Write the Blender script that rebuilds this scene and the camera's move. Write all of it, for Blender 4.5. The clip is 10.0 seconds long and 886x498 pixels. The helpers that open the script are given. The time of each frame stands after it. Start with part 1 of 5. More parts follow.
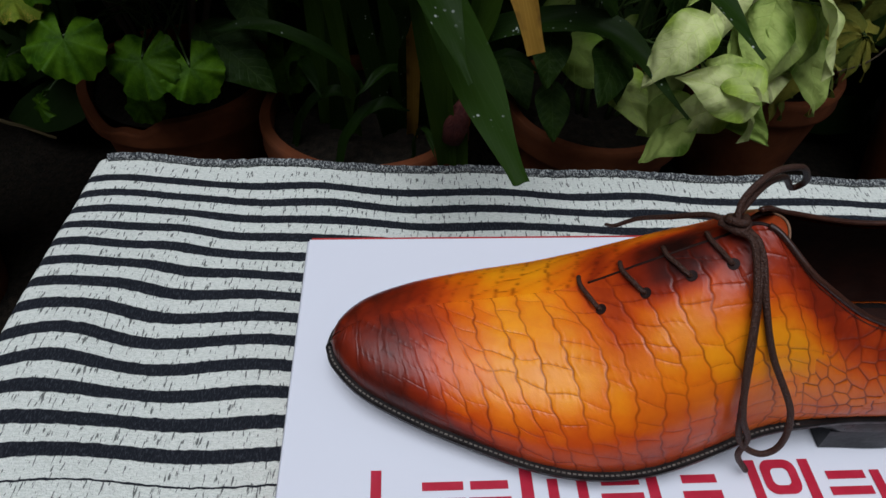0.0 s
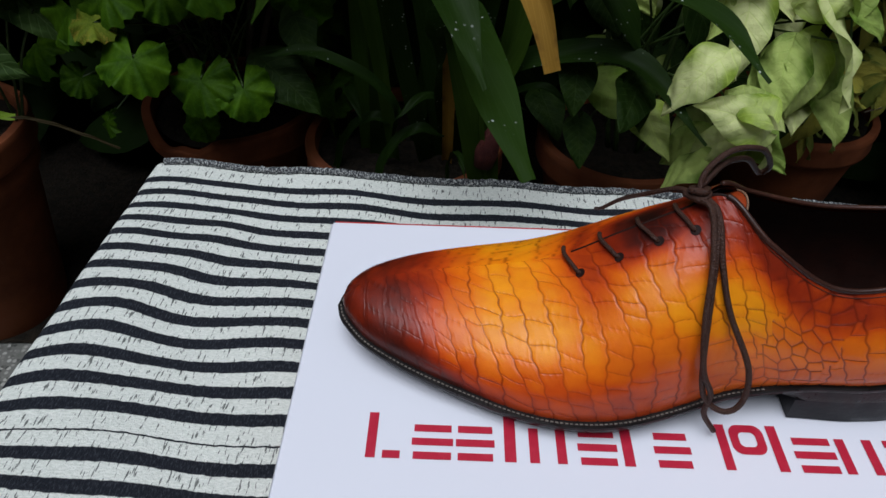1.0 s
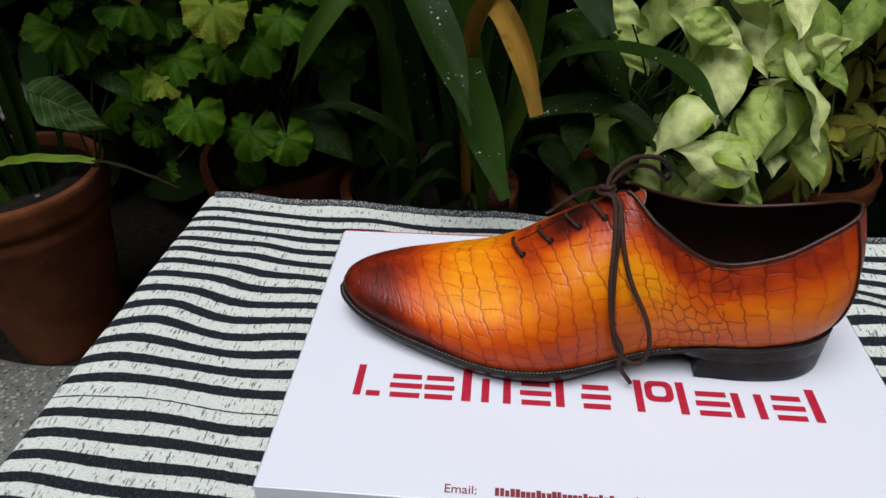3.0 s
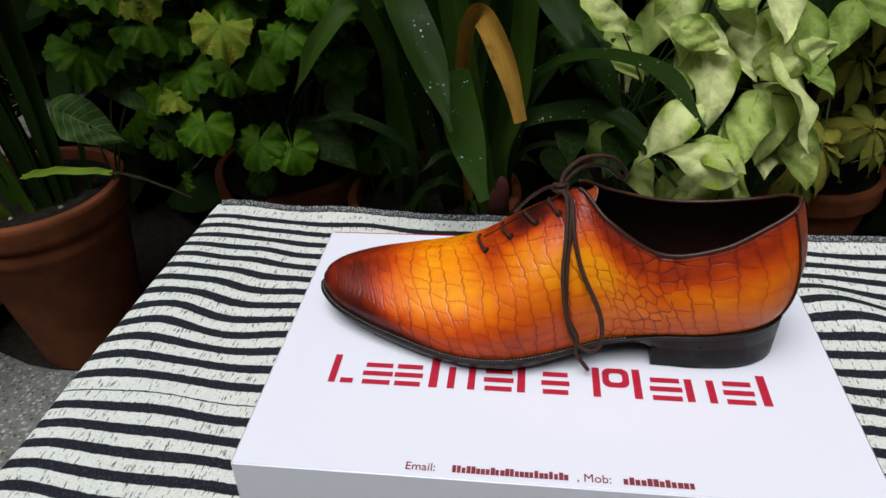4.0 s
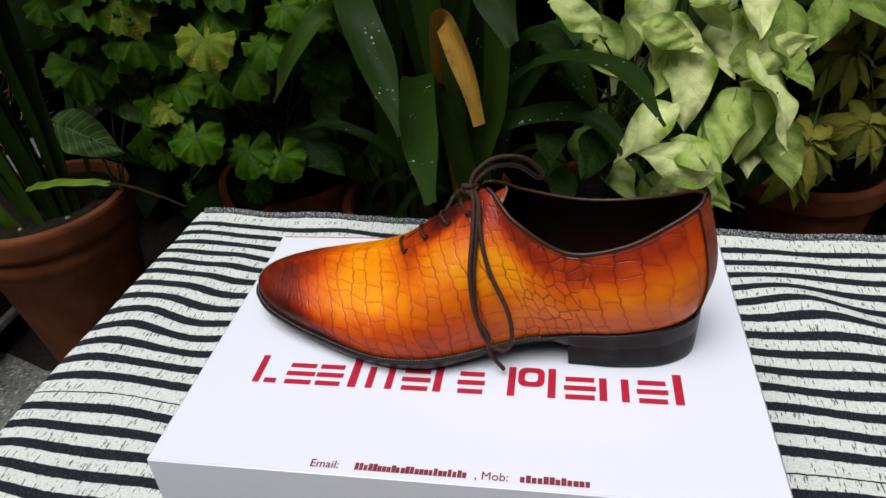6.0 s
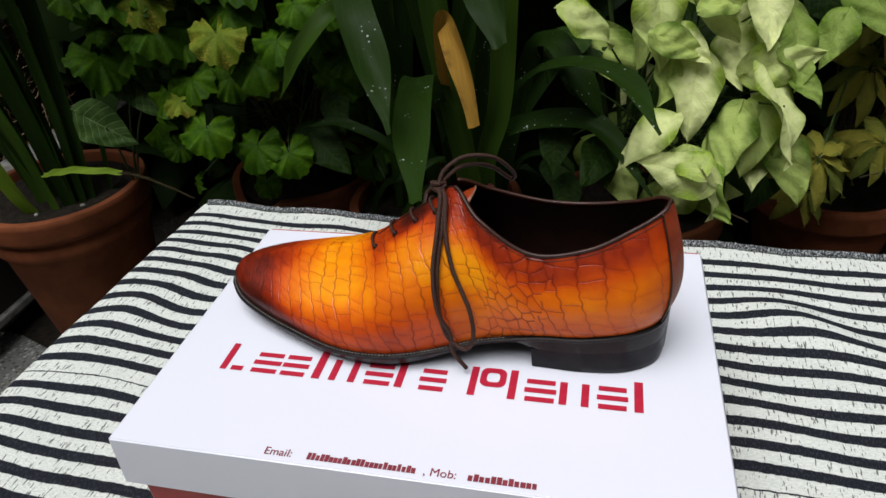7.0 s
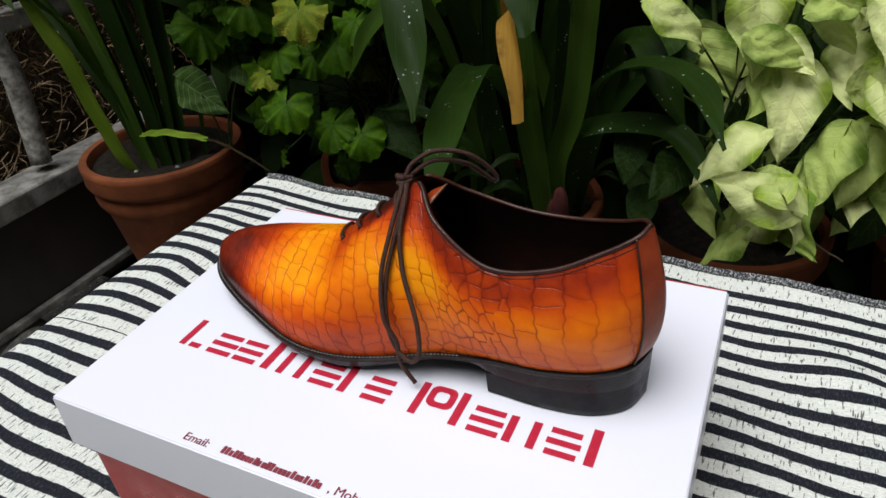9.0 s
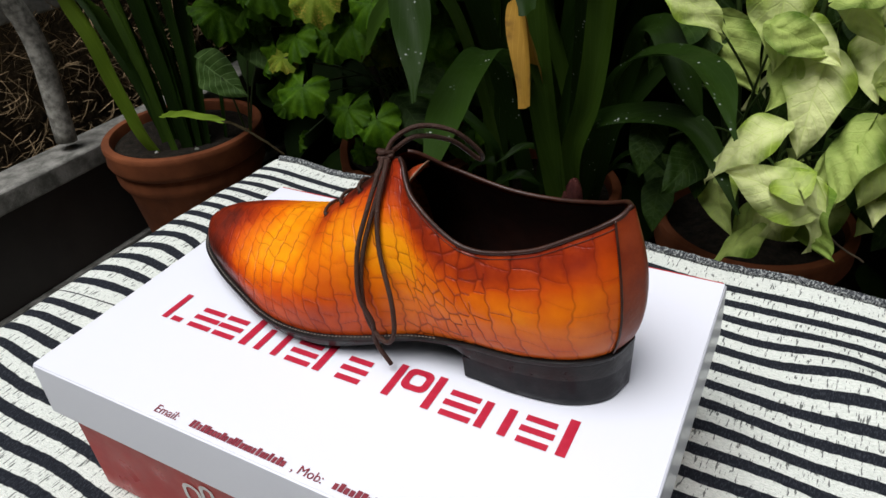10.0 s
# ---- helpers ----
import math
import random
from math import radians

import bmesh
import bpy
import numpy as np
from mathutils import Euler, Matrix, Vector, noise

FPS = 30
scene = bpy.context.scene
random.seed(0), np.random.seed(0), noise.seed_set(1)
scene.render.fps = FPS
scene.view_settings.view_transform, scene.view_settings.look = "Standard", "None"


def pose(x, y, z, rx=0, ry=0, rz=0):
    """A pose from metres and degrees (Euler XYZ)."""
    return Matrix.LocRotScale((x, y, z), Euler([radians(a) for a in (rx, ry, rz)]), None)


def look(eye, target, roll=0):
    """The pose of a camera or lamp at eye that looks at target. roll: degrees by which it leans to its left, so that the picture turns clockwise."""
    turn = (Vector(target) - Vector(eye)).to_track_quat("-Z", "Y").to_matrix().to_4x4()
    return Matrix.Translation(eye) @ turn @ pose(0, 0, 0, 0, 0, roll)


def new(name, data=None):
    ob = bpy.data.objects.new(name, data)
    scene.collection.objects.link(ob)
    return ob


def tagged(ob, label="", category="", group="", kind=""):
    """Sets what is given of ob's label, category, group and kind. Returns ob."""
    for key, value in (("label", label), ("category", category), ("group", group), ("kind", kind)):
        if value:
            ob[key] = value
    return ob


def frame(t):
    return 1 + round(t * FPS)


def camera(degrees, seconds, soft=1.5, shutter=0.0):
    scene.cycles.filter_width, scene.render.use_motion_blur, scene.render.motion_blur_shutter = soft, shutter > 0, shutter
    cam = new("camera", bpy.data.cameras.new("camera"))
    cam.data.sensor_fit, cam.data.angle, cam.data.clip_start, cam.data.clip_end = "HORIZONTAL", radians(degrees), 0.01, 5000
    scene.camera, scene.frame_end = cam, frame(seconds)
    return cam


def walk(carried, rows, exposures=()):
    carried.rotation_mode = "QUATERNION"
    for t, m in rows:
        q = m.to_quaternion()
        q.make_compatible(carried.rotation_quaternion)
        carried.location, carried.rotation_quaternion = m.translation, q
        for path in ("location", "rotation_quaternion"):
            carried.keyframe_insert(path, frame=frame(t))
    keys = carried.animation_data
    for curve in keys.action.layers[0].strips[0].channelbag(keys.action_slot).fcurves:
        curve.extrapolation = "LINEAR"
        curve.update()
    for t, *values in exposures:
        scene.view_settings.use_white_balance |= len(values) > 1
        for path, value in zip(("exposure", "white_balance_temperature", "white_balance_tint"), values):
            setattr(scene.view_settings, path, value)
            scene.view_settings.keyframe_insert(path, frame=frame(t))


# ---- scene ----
cam = camera(65.2, 10.0)
PATH = [
    (0, (-0.114, -0.157, 0.793), (0.001, 1.241, -0.632), 2.8),
    (0.5, (-0.108, -0.181, 0.787), (-0.07, 1.272, -0.586), 2.1),
    (1, (-0.095, -0.208, 0.793), (-0.111, 1.288, -0.534), 1.5),
    (1.5, (-0.084, -0.233, 0.801), (-0.144, 1.298, -0.484), 0.7),
    (2, (-0.073, -0.257, 0.807), (-0.163, 1.306, -0.437), 0.3),
    (2.5, (-0.064, -0.282, 0.813), (-0.184, 1.309, -0.392), -0.1),
    (4, (-0.014, -0.324, 0.826), (-0.253, 1.293, -0.326), -3.0),
    (4.5, (0.008, -0.33, 0.828), (-0.26, 1.295, -0.305), -4.2),
    (5, (0.026, -0.33, 0.83), (-0.274, 1.298, -0.293), -5.1),
    (5.5, (0.042, -0.323, 0.825), (-0.278, 1.29, -0.312), -5.9),
    (7, (0.093, -0.318, 0.816), (-0.339, 1.289, -0.294), -5.0),
    (7.5, (0.109, -0.3, 0.803), (-0.363, 1.297, -0.304), -4.6),
    (8, (0.129, -0.279, 0.796), (-0.533, 1.247, -0.314), -4.8),
    (8.5, (0.157, -0.265, 0.795), (-0.558, 1.242, -0.308), -5.5),
    (9, (0.166, -0.258, 0.793), (-0.609, 1.223, -0.306), -5.0),
    (9.5, (0.178, -0.251, 0.787), (-0.633, 1.208, -0.315), -5.2),
    (10, (0.186, -0.243, 0.779), (-0.664, 1.191, -0.327), -4.8),
]
EXPOSURES = ((0.0, -0.64, 6050, 10), (1.0, -0.52, 6050, 10), (2.5, -0.33, 6280, 10), (5.5, -0.12, 6480, 10), (8.0, -0.10, 6500, 10), (10.0, 0.04, 6540, 10))
walk(cam, [(t, look(eye, target, roll)) for t, eye, target, roll in PATH],
     exposures=EXPOSURES)

# ---- world and light ----
world = bpy.data.worlds.new("overcast_sky")
scene.world = world
world.use_nodes = True
wn, wl = world.node_tree.nodes, world.node_tree.links
wn.clear()
sky = wn.new("ShaderNodeTexSky")
sky.sky_type, sky.sun_disc = "NISHITA", False
sky.sun_elevation, sky.sun_rotation = radians(72), radians(206)
sky.air_density, sky.dust_density = 1.0, 4.0
hsv = wn.new("ShaderNodeHueSaturation")
hsv.inputs["Saturation"].default_value = 0.45
bg = wn.new("ShaderNodeBackground")
bg.inputs["Strength"].default_value = 0.09
wo = wn.new("ShaderNodeOutputWorld")
wl.new(sky.outputs[0], hsv.inputs["Color"])
wl.new(hsv.outputs[0], bg.inputs["Color"])
wl.new(bg.outputs[0], wo.inputs["Surface"])

sun_data = bpy.data.lights.new("sun", "SUN")
sun_data.energy, sun_data.angle, sun_data.color = 3.2, radians(45), (0.94, 0.96, 1.0)
sun = new("sun", sun_data)
sun.matrix_world = look((-0.30, -0.62, 2.6), (0, 0, 0.5))

LID, CLOTH = 0.53, 0.422          # heights of the box lid and of the cloth


# ---- helpers of this scene ----
def mesh(name, verts, faces, mat=None, smooth=True):
    me = bpy.data.meshes.new(name)
    me.from_pydata([tuple(map(float, v)) for v in verts], [], [tuple(int(i) for i in f) for f in faces])
    if smooth:
        me.polygons.foreach_set("use_smooth", [True] * len(me.polygons))
    if mat:
        me.materials.append(mat)
    me.update()
    return me


def part(name, me, parent=None, label="", m=None):
    """Link a mesh as one object, under a thing or a part."""
    ob = new(name, me)
    if parent is not None:
        ob.parent = parent
    if m is not None:
        ob.matrix_basis = m
    return tagged(ob, label) if label else ob


def thing(name, label, category, group="", kind="", at=(0, 0, 0)):
    ob = new(name)
    ob.location = at
    ob.empty_display_size = 0.02
    return tagged(ob, label, category, group, kind)


def from_bm(name, bm, mat, smooth=False):
    me = bpy.data.meshes.new(name)
    bm.normal_update()
    bm.to_mesh(me)
    bm.free()
    me.materials.append(mat)
    if smooth:
        me.polygons.foreach_set("use_smooth", [True] * len(me.polygons))
    return me


def box_mesh(name, x0, x1, y0, y1, z0, z1, mat, bevel=0.002, seg=2):
    bm = bmesh.new()
    bmesh.ops.create_cube(bm, size=1)
    for v in bm.verts:
        v.co = ((x0 + x1) / 2 + v.co.x * (x1 - x0), (y0 + y1) / 2 + v.co.y * (y1 - y0), (z0 + z1) / 2 + v.co.z * (z1 - z0))
    if bevel:
        bmesh.ops.bevel(bm, geom=bm.edges[:], offset=bevel, segments=seg, affect="EDGES", profile=0.6)
    return from_bm(name, bm, mat)


def spline(points, n):
    """Catmull-Rom through the points, n samples, columns of any number."""
    p = np.asarray(points, float)
    p = np.vstack([2 * p[0] - p[1], p, 2 * p[-1] - p[-2]])
    k = len(p) - 3
    u = np.linspace(0, k - 1e-9, n)
    i = u.astype(int)
    f = (u - i)[:, None]
    a, b, c, d = p[i], p[i + 1], p[i + 2], p[i + 3]
    return 0.5 * (2 * b + (c - a) * f + (2 * a - 5 * b + 4 * c - d) * f ** 2 + (3 * b - 3 * c + d - a) * f ** 3)


def grid_faces(nu, nv, closed=False, flip=False):
    out = []
    for i in range(nu - 1):
        for j in range(nv if closed else nv - 1):
            k = (j + 1) % nv
            q = (i * nv + j, (i + 1) * nv + j, (i + 1) * nv + k, i * nv + k)
            out.append(q[::-1] if flip else q)
    return out


def tube(name, points, radius, mat, n=60, sides=8, taper=0.0, flat=1.0):
    """A round cord along a smooth line through the points, with closed ends."""
    c = spline(points, n) if n else np.asarray(points, float)
    n = len(c)
    tan = np.gradient(c, axis=0)
    tan /= np.linalg.norm(tan, axis=1)[:, None] + 1e-9
    ref = np.array([0.13, 0.41, 0.9])
    verts = []
    for i in range(n):
        a = np.cross(tan[i], ref)
        a /= np.linalg.norm(a) + 1e-9
        b = np.cross(a, tan[i])
        r = radius * (1 - taper * i / (n - 1))
        for j in range(sides):
            w = 2 * math.pi * j / sides
            verts.append(c[i] + r * (math.cos(w) * a * flat + math.sin(w) * b))
    faces = grid_faces(n, sides, True)
    faces += [tuple(range(sides)), tuple(range((n - 1) * sides, n * sides))[::-1]]
    return mesh(name, verts, faces, mat)


def lathe(name, profile, mat, sides=64, wobble=0.0, seed=0):
    rng = random.Random(seed)
    ph = [rng.uniform(0, 6.28) for _ in range(4)]
    verts = []
    for r, z in profile:
        for j in range(sides):
            w = 2 * math.pi * j / sides
            k = 1 + wobble * (math.sin(2 * w + ph[0]) + 0.5 * math.sin(3 * w + ph[1]) + 0.3 * math.sin(7 * w + ph[2] + 20 * z))
            verts.append((r * k * math.cos(w), r * k * math.sin(w), z))
    faces = grid_faces(len(profile), sides, True, True)
    return mesh(name, verts, faces, mat)


# ---- materials ----
class Mat:
    """A small writer of node materials."""

    def __init__(self, name, rough=0.6, spec=0.4, metal=0.0):
        self.m = bpy.data.materials.new(name)
        self.m.use_nodes = True
        self.n, self.l = self.m.node_tree.nodes, self.m.node_tree.links
        self.b = self.n["Principled BSDF"]
        self.b.inputs["Roughness"].default_value = rough
        self.b.inputs["Specular IOR Level"].default_value = spec
        self.b.inputs["Metallic"].default_value = metal

    def node(self, kind, **values):
        nd = self.n.new("ShaderNode" + kind)
        for k, v in values.items():
            nd.inputs[k].default_value = v
        return nd

    def coord(self, out="Object", scale=(1, 1, 1)):
        tc = self.n.new("ShaderNodeTexCoord")
        mp = self.n.new("ShaderNodeMapping")
        mp.inputs["Scale"].default_value = scale
        self.l.new(tc.outputs[out], mp.inputs["Vector"])
        return mp.outputs[0]

    def noise(self, scale, detail=4.0, rough=0.55, vec=None, stretch=(1, 1, 1), out="Object"):
        nd = self.node("TexNoise", Scale=scale, Detail=detail, Roughness=rough)
        self.l.new(vec if vec is not None else self.coord(out, stretch), nd.inputs["Vector"])
        return nd.outputs["Fac"]

    def ramp(self, fac, *stops):
        nd = self.n.new("ShaderNodeValToRGB")
        el = nd.color_ramp.elements
        while len(el) < len(stops):
            el.new(0.5)
        for e, (p, c) in zip(el, stops):
            e.position = p
            e.color = (*c, 1) if len(c) == 3 else c
        self.l.new(fac, nd.inputs["Fac"])
        return nd.outputs["Color"]

    def step(self, fac, a, b, lo=0.0, hi=1.0):
        nd = self.n.new("ShaderNodeMapRange")
        nd.interpolation_type = "SMOOTHSTEP"
        for k, v in zip((1, 2, 3, 4), (a, b, lo, hi)):
            nd.inputs[k].default_value = v
        self.l.new(fac, nd.inputs[0])
        return nd.outputs[0]

    def mix(self, fac, a, b, how="MIX"):
        nd = self.n.new("ShaderNodeMix")
        nd.data_type, nd.blend_type = "RGBA", how
        for sock, val in ((nd.inputs[0], fac), (nd.inputs[6], a), (nd.inputs[7], b)):
            if isinstance(val, (int, float)):
                sock.default_value = val
            elif isinstance(val, tuple):
                sock.default_value = (*val, 1)
            else:
                self.l.new(val, sock)
        return nd.outputs[2]

    def math(self, op, a, b=0.0):
        nd = self.n.new("ShaderNodeMath")
        nd.operation = op
        for sock, val in ((nd.inputs[0], a), (nd.inputs[1], b)):
            if isinstance(val, (int, float)):
                sock.default_value = val
            else:
                self.l.new(val, sock)
        return nd.outputs[0]

    def attr(self, name):
        nd = self.n.new("ShaderNodeAttribute")
        nd.attribute_name = name
        return nd.outputs["Fac"]

    def random(self):
        return self.n.new("ShaderNodeObjectInfo").outputs["Random"]

    def bump(self, height, strength=0.3, distance=0.001):
        nd = self.node("Bump", Strength=strength, Distance=distance)
        self.l.new(height, nd.inputs["Height"])
        last = self.b.inputs["Normal"].links
        if last:
            self.l.new(last[0].from_socket, nd.inputs["Normal"])
        self.l.new(nd.outputs[0], self.b.inputs["Normal"])

    def done(self, color=None, rough=None):
        if color is not None:
            if isinstance(color, tuple):
                self.b.inputs["Base Color"].default_value = (*color, 1)
            else:
                self.l.new(color, self.b.inputs["Base Color"])
        if rough is not None:
            self.l.new(rough, self.b.inputs["Roughness"])
        return self.m


def leaf_mat(name, dark, light, pale=None, veins=0.5, rough=0.42, blotch=0.0, blotch_col=(0.45, 0.42, 0.12), specks=False):
    """Leaf: UV x runs across (0.5 is the midrib), y from base to tip."""
    k = Mat(name, rough, 0.09)
    uv = k.n.new("ShaderNodeTexCoord").outputs["UV"]
    sep = k.n.new("ShaderNodeSeparateXYZ")
    k.l.new(uv, sep.inputs[0])
    across = k.math("ABSOLUTE", k.math("SUBTRACT", sep.outputs[0], 0.5))
    col = k.mix(k.step(k.noise(3.5, 3), 0.25, 0.75), dark, light)
    col = k.mix(k.math("MULTIPLY", k.random(), 0.55), col, tuple(0.5 * c for c in dark), "MIX")
    if pale:
        # pale centre, greener margins, a few soft green flecks
        nz = k.math("MULTIPLY", k.math("SUBTRACT", k.noise(3, 2, 0.45), 0.5), 0.75)
        centre = k.step(k.math("ADD", across, nz), 0.10, 0.52, 1.0, 0.0)
        centre = k.math("MULTIPLY", centre, k.step(k.random(), 0.0, 0.7, 0.35, 1.0))
        col = k.mix(centre, col, pale)
        col = k.mix(k.step(k.noise(16, 5, 0.7), 0.60, 0.72, 0.0, 0.35), col, light)
    rib = k.step(across, 0.004, 0.022, 1.0, 0.0)
    side = k.math("SINE", k.math("MULTIPLY", k.math("SUBTRACT", sep.outputs[1], k.math("MULTIPLY", across, 0.75)), 48.0))
    vein = k.math("MULTIPLY", k.step(side, 0.86, 1.0), veins)
    lines = k.math("MAXIMUM", k.math("MULTIPLY", rib, veins), vein)
    tone = tuple(min(1, 1.5 * c + 0.03) for c in light)
    col = k.mix(k.math("MULTIPLY", lines, 0.4), col, tone)
    if blotch:
        bl = k.math("MULTIPLY", k.step(k.noise(28, 4, 0.7), 0.62 - 0.12 * blotch, 0.72), k.step(across, 0.1, 0.5))
        col = k.mix(bl, col, blotch_col)
    if specks:
        vo = k.node("TexVoronoi", Scale=170.0)
        k.l.new(k.coord("Object"), vo.inputs["Vector"])
        sp = k.math("MULTIPLY", k.step(vo.outputs["Distance"], 0.10, 0.22, 0.8, 0.0), k.step(k.noise(30, 3), 0.54, 0.64))
        col = k.mix(sp, col, (0.6, 0.65, 0.6))
    k.bump(k.math("SUBTRACT", k.noise(9, 4), k.math("MULTIPLY", lines, 0.5)), 0.3, 0.012 if pale or veins > 0.4 else 0.002)
    k.b.inputs["Subsurface Weight"].default_value = 0.0
    k.b.inputs["Transmission Weight"].default_value = 0.0
    m = k.done(col, k.step(k.noise(40, 3), 0.2, 0.8, rough - 0.08, rough + 0.14))
    # light shining through the blade
    tr = k.n.new("ShaderNodeBsdfTranslucent")
    k.l.new(col, tr.inputs["Color"])
    mx = k.n.new("ShaderNodeMixShader")
    mx.inputs[0].default_value = 0.2
    out = k.n["Material Output"]
    k.l.new(k.b.outputs[0], mx.inputs[1])
    k.l.new(tr.outputs[0], mx.inputs[2])
    k.l.new(mx.outputs[0], out.inputs["Surface"])
    return m


def make_leather():
    """Hand-burnished embossed leather: amber ground, red-brown burnish, dark creases."""
    k = Mat("burnished_leather", 0.3, 0.22)
    burn, groove = k.attr("burnish"), k.attr("crease")
    cloudy = k.math("MULTIPLY", k.math("SUBTRACT", k.noise(55, 4, 0.6), 0.5), 0.34)
    f = k.math("ADD", burn, cloudy)
    col = k.ramp(f, (0.02, (0.93, 0.330, 0.003)), (0.18, (0.80, 0.175, 0.002)), (0.42, (0.56, 0.066, 0.003)),
                 (0.62, (0.27, 0.022, 0.004)), (0.82, (0.085, 0.009, 0.004)), (1.0, (0.014, 0.004, 0.003)))
    streak = k.step(k.noise(26, 3, 0.5, stretch=(1, 3, 1)), 0.35, 0.7)
    col = k.mix(k.math("MULTIPLY", streak, k.step(f, 0.2, 0.6, 0.24, 0.0)), col, (0.55, 0.115, 0.01), "MIX")
    col = k.mix(k.math("MINIMUM", k.math("MULTIPLY", groove, 0.80), 0.92), col, (0.125, 0.010, 0.002))
    k.bump(k.noise(420, 4, 0.6), 0.12, 0.0006)
    k.bump(k.noise(130, 3, 0.6), 0.16, 0.001)
    k.b.inputs["Coat Weight"].default_value = 0.22
    k.b.inputs["Coat Roughness"].default_value = 0.26
    return k.done(col, k.step(k.noise(70, 3), 0.25, 0.75, 0.3, 0.46))


LEATHER = make_leather()


def simple(name, a, b, scale, rough=0.6, bump=0.2, dist=0.001, spec=0.4, fine=6.0):
    k = Mat(name, rough, spec)
    col = k.mix(k.step(k.noise(scale, 5, 0.62), 0.3, 0.7), a, b)
    k.bump(k.noise(scale * fine, 4, 0.6), bump, dist)
    return k.done(col, k.step(k.noise(scale * 1.7, 3), 0.25, 0.75, max(0.05, rough - 0.1), min(1, rough + 0.1)))


LINING = simple("dark_lining_leather", (0.010, 0.0035, 0.0025), (0.020, 0.006, 0.0035), 60, 0.6, 0.25, spec=0.2)
BINDING = simple("dark_edge_leather", (0.028, 0.010, 0.006), (0.055, 0.018, 0.010), 90, 0.4, 0.2)
SOLE = simple("black_sole_leather", (0.006, 0.005, 0.005), (0.014, 0.011, 0.010), 120, 0.36, 0.25, 0.0006, 0.25)
HEEL = simple("black_stacked_heel", (0.006, 0.006, 0.008), (0.016, 0.015, 0.016), 70, 0.38, 0.2, 0.0006, 0.16)
THREAD = simple("grey_stitch_thread", (0.07, 0.06, 0.05), (0.16, 0.14, 0.12), 300, 0.8, 0.1)
RED_LEATHER = simple("red_brown_leather", (0.22, 0.026, 0.005), (0.34, 0.052, 0.010), 60, 0.42, 0.2)
TONGUE_EDGE = simple("raw_leather_edge", (0.16, 0.08, 0.045), (0.24, 0.14, 0.08), 200, 0.7, 0.1)


def make_lace():
    k = Mat("brown_waxed_lace", 0.55, 0.35)
    w = k.node("TexVoronoi", Scale=1900.0)
    k.l.new(k.coord("Object", (1, 1, 0.6)), w.inputs["Vector"])
    col = k.mix(k.step(w.outputs["Distance"], 0.1, 0.6), (0.075, 0.032, 0.018), (0.038, 0.015, 0.009))
    k.bump(w.outputs["Distance"], 0.7, 0.0006)
    return k.done(col)


LACE = make_lace()


def make_card():
    """Smooth coated card with a faint unevenness and an even satin gloss."""
    k = Mat("white_coated_card", 0.27, 0.5)
    col = k.mix(k.noise(6, 3, 0.5), (0.745, 0.755, 0.815), (0.775, 0.785, 0.845))
    k.bump(k.noise(700, 2, 0.5), 0.02, 0.0003)
    k.bump(k.noise(14, 2, 0.5), 0.02, 0.001)
    return k.done(col)


CARD = make_card()
RED_CARD = simple("red_printed_card", (0.36, 0.022, 0.022), (0.44, 0.035, 0.03), 30, 0.34, 0.08, 0.0006)
RED_INK = simple("red_ink", (0.43, 0.012, 0.035), (0.50, 0.02, 0.05), 120, 0.42, 0.1, 0.0004)
DARK_RED_INK = simple("dark_red_ink", (0.19, 0.02, 0.035), (0.25, 0.035, 0.05), 200, 0.5, 0.1, 0.0004)
WHITE_INK = simple("white_ink", (0.68, 0.66, 0.64), (0.75, 0.73, 0.7), 80, 0.45, 0.1, 0.0004)
WOOD = simple("dark_table_wood", (0.05, 0.028, 0.016), (0.10, 0.055, 0.03), 18, 0.5, 0.3)
# potting soil colour, also used by the sheet that paints the floor's shade
SOIL_AND_SHADE = simple("potting_soil_and_shade", (0.006, 0.005, 0.003), (0.022, 0.016, 0.010), 90, 0.95, 1.0, 0.006, 0.2, 2)


def make_terracotta():
    k = Mat("weathered_terracotta", 0.8, 0.25)
    col = k.mix(k.step(k.noise(14, 5, 0.6), 0.25, 0.75), (0.115, 0.032, 0.010), (0.225, 0.066, 0.022))
    col = k.mix(k.math("MULTIPLY", k.step(k.noise(7, 6, 0.7), 0.55, 0.75), 0.5), col, (0.11, 0.05, 0.035))
    col = k.mix(k.math("MULTIPLY", k.step(k.noise(22, 6, 0.75, stretch=(1, 1, 0.4)), 0.6, 0.78), 0.25), col, (0.30, 0.19, 0.13))
    k.bump(k.noise(60, 5, 0.65), 0.4, 0.002)
    k.bump(k.noise(20, 3, 0.5, stretch=(0.2, 0.2, 6)), 0.2, 0.002)
    return k.done(col)


TERRACOTTA = make_terracotta()


def make_floor():
    k = Mat("speckled_terrazzo", 0.6, 0.35)
    vo = k.node("TexVoronoi", Scale=150.0)
    k.l.new(k.coord("Object"), vo.inputs["Vector"])
    chips = k.ramp(k.step(vo.outputs["Color"], 0.0, 1.0), (0.0, (0.035, 0.038, 0.032)), (0.35, (0.13, 0.13, 0.115)), (0.7, (0.25, 0.25, 0.225)), (1.0, (0.42, 0.42, 0.38)))
    col = k.mix(k.step(vo.outputs["Distance"], 0.35, 0.6), chips, (0.15, 0.15, 0.135))
    col = k.mix(k.math("MULTIPLY", k.step(k.noise(5, 6, 0.7), 0.45, 0.75), 0.5), col, (0.07, 0.065, 0.06))
    k.bump(k.noise(120, 4), 0.3, 0.001)
    return k.done(col)


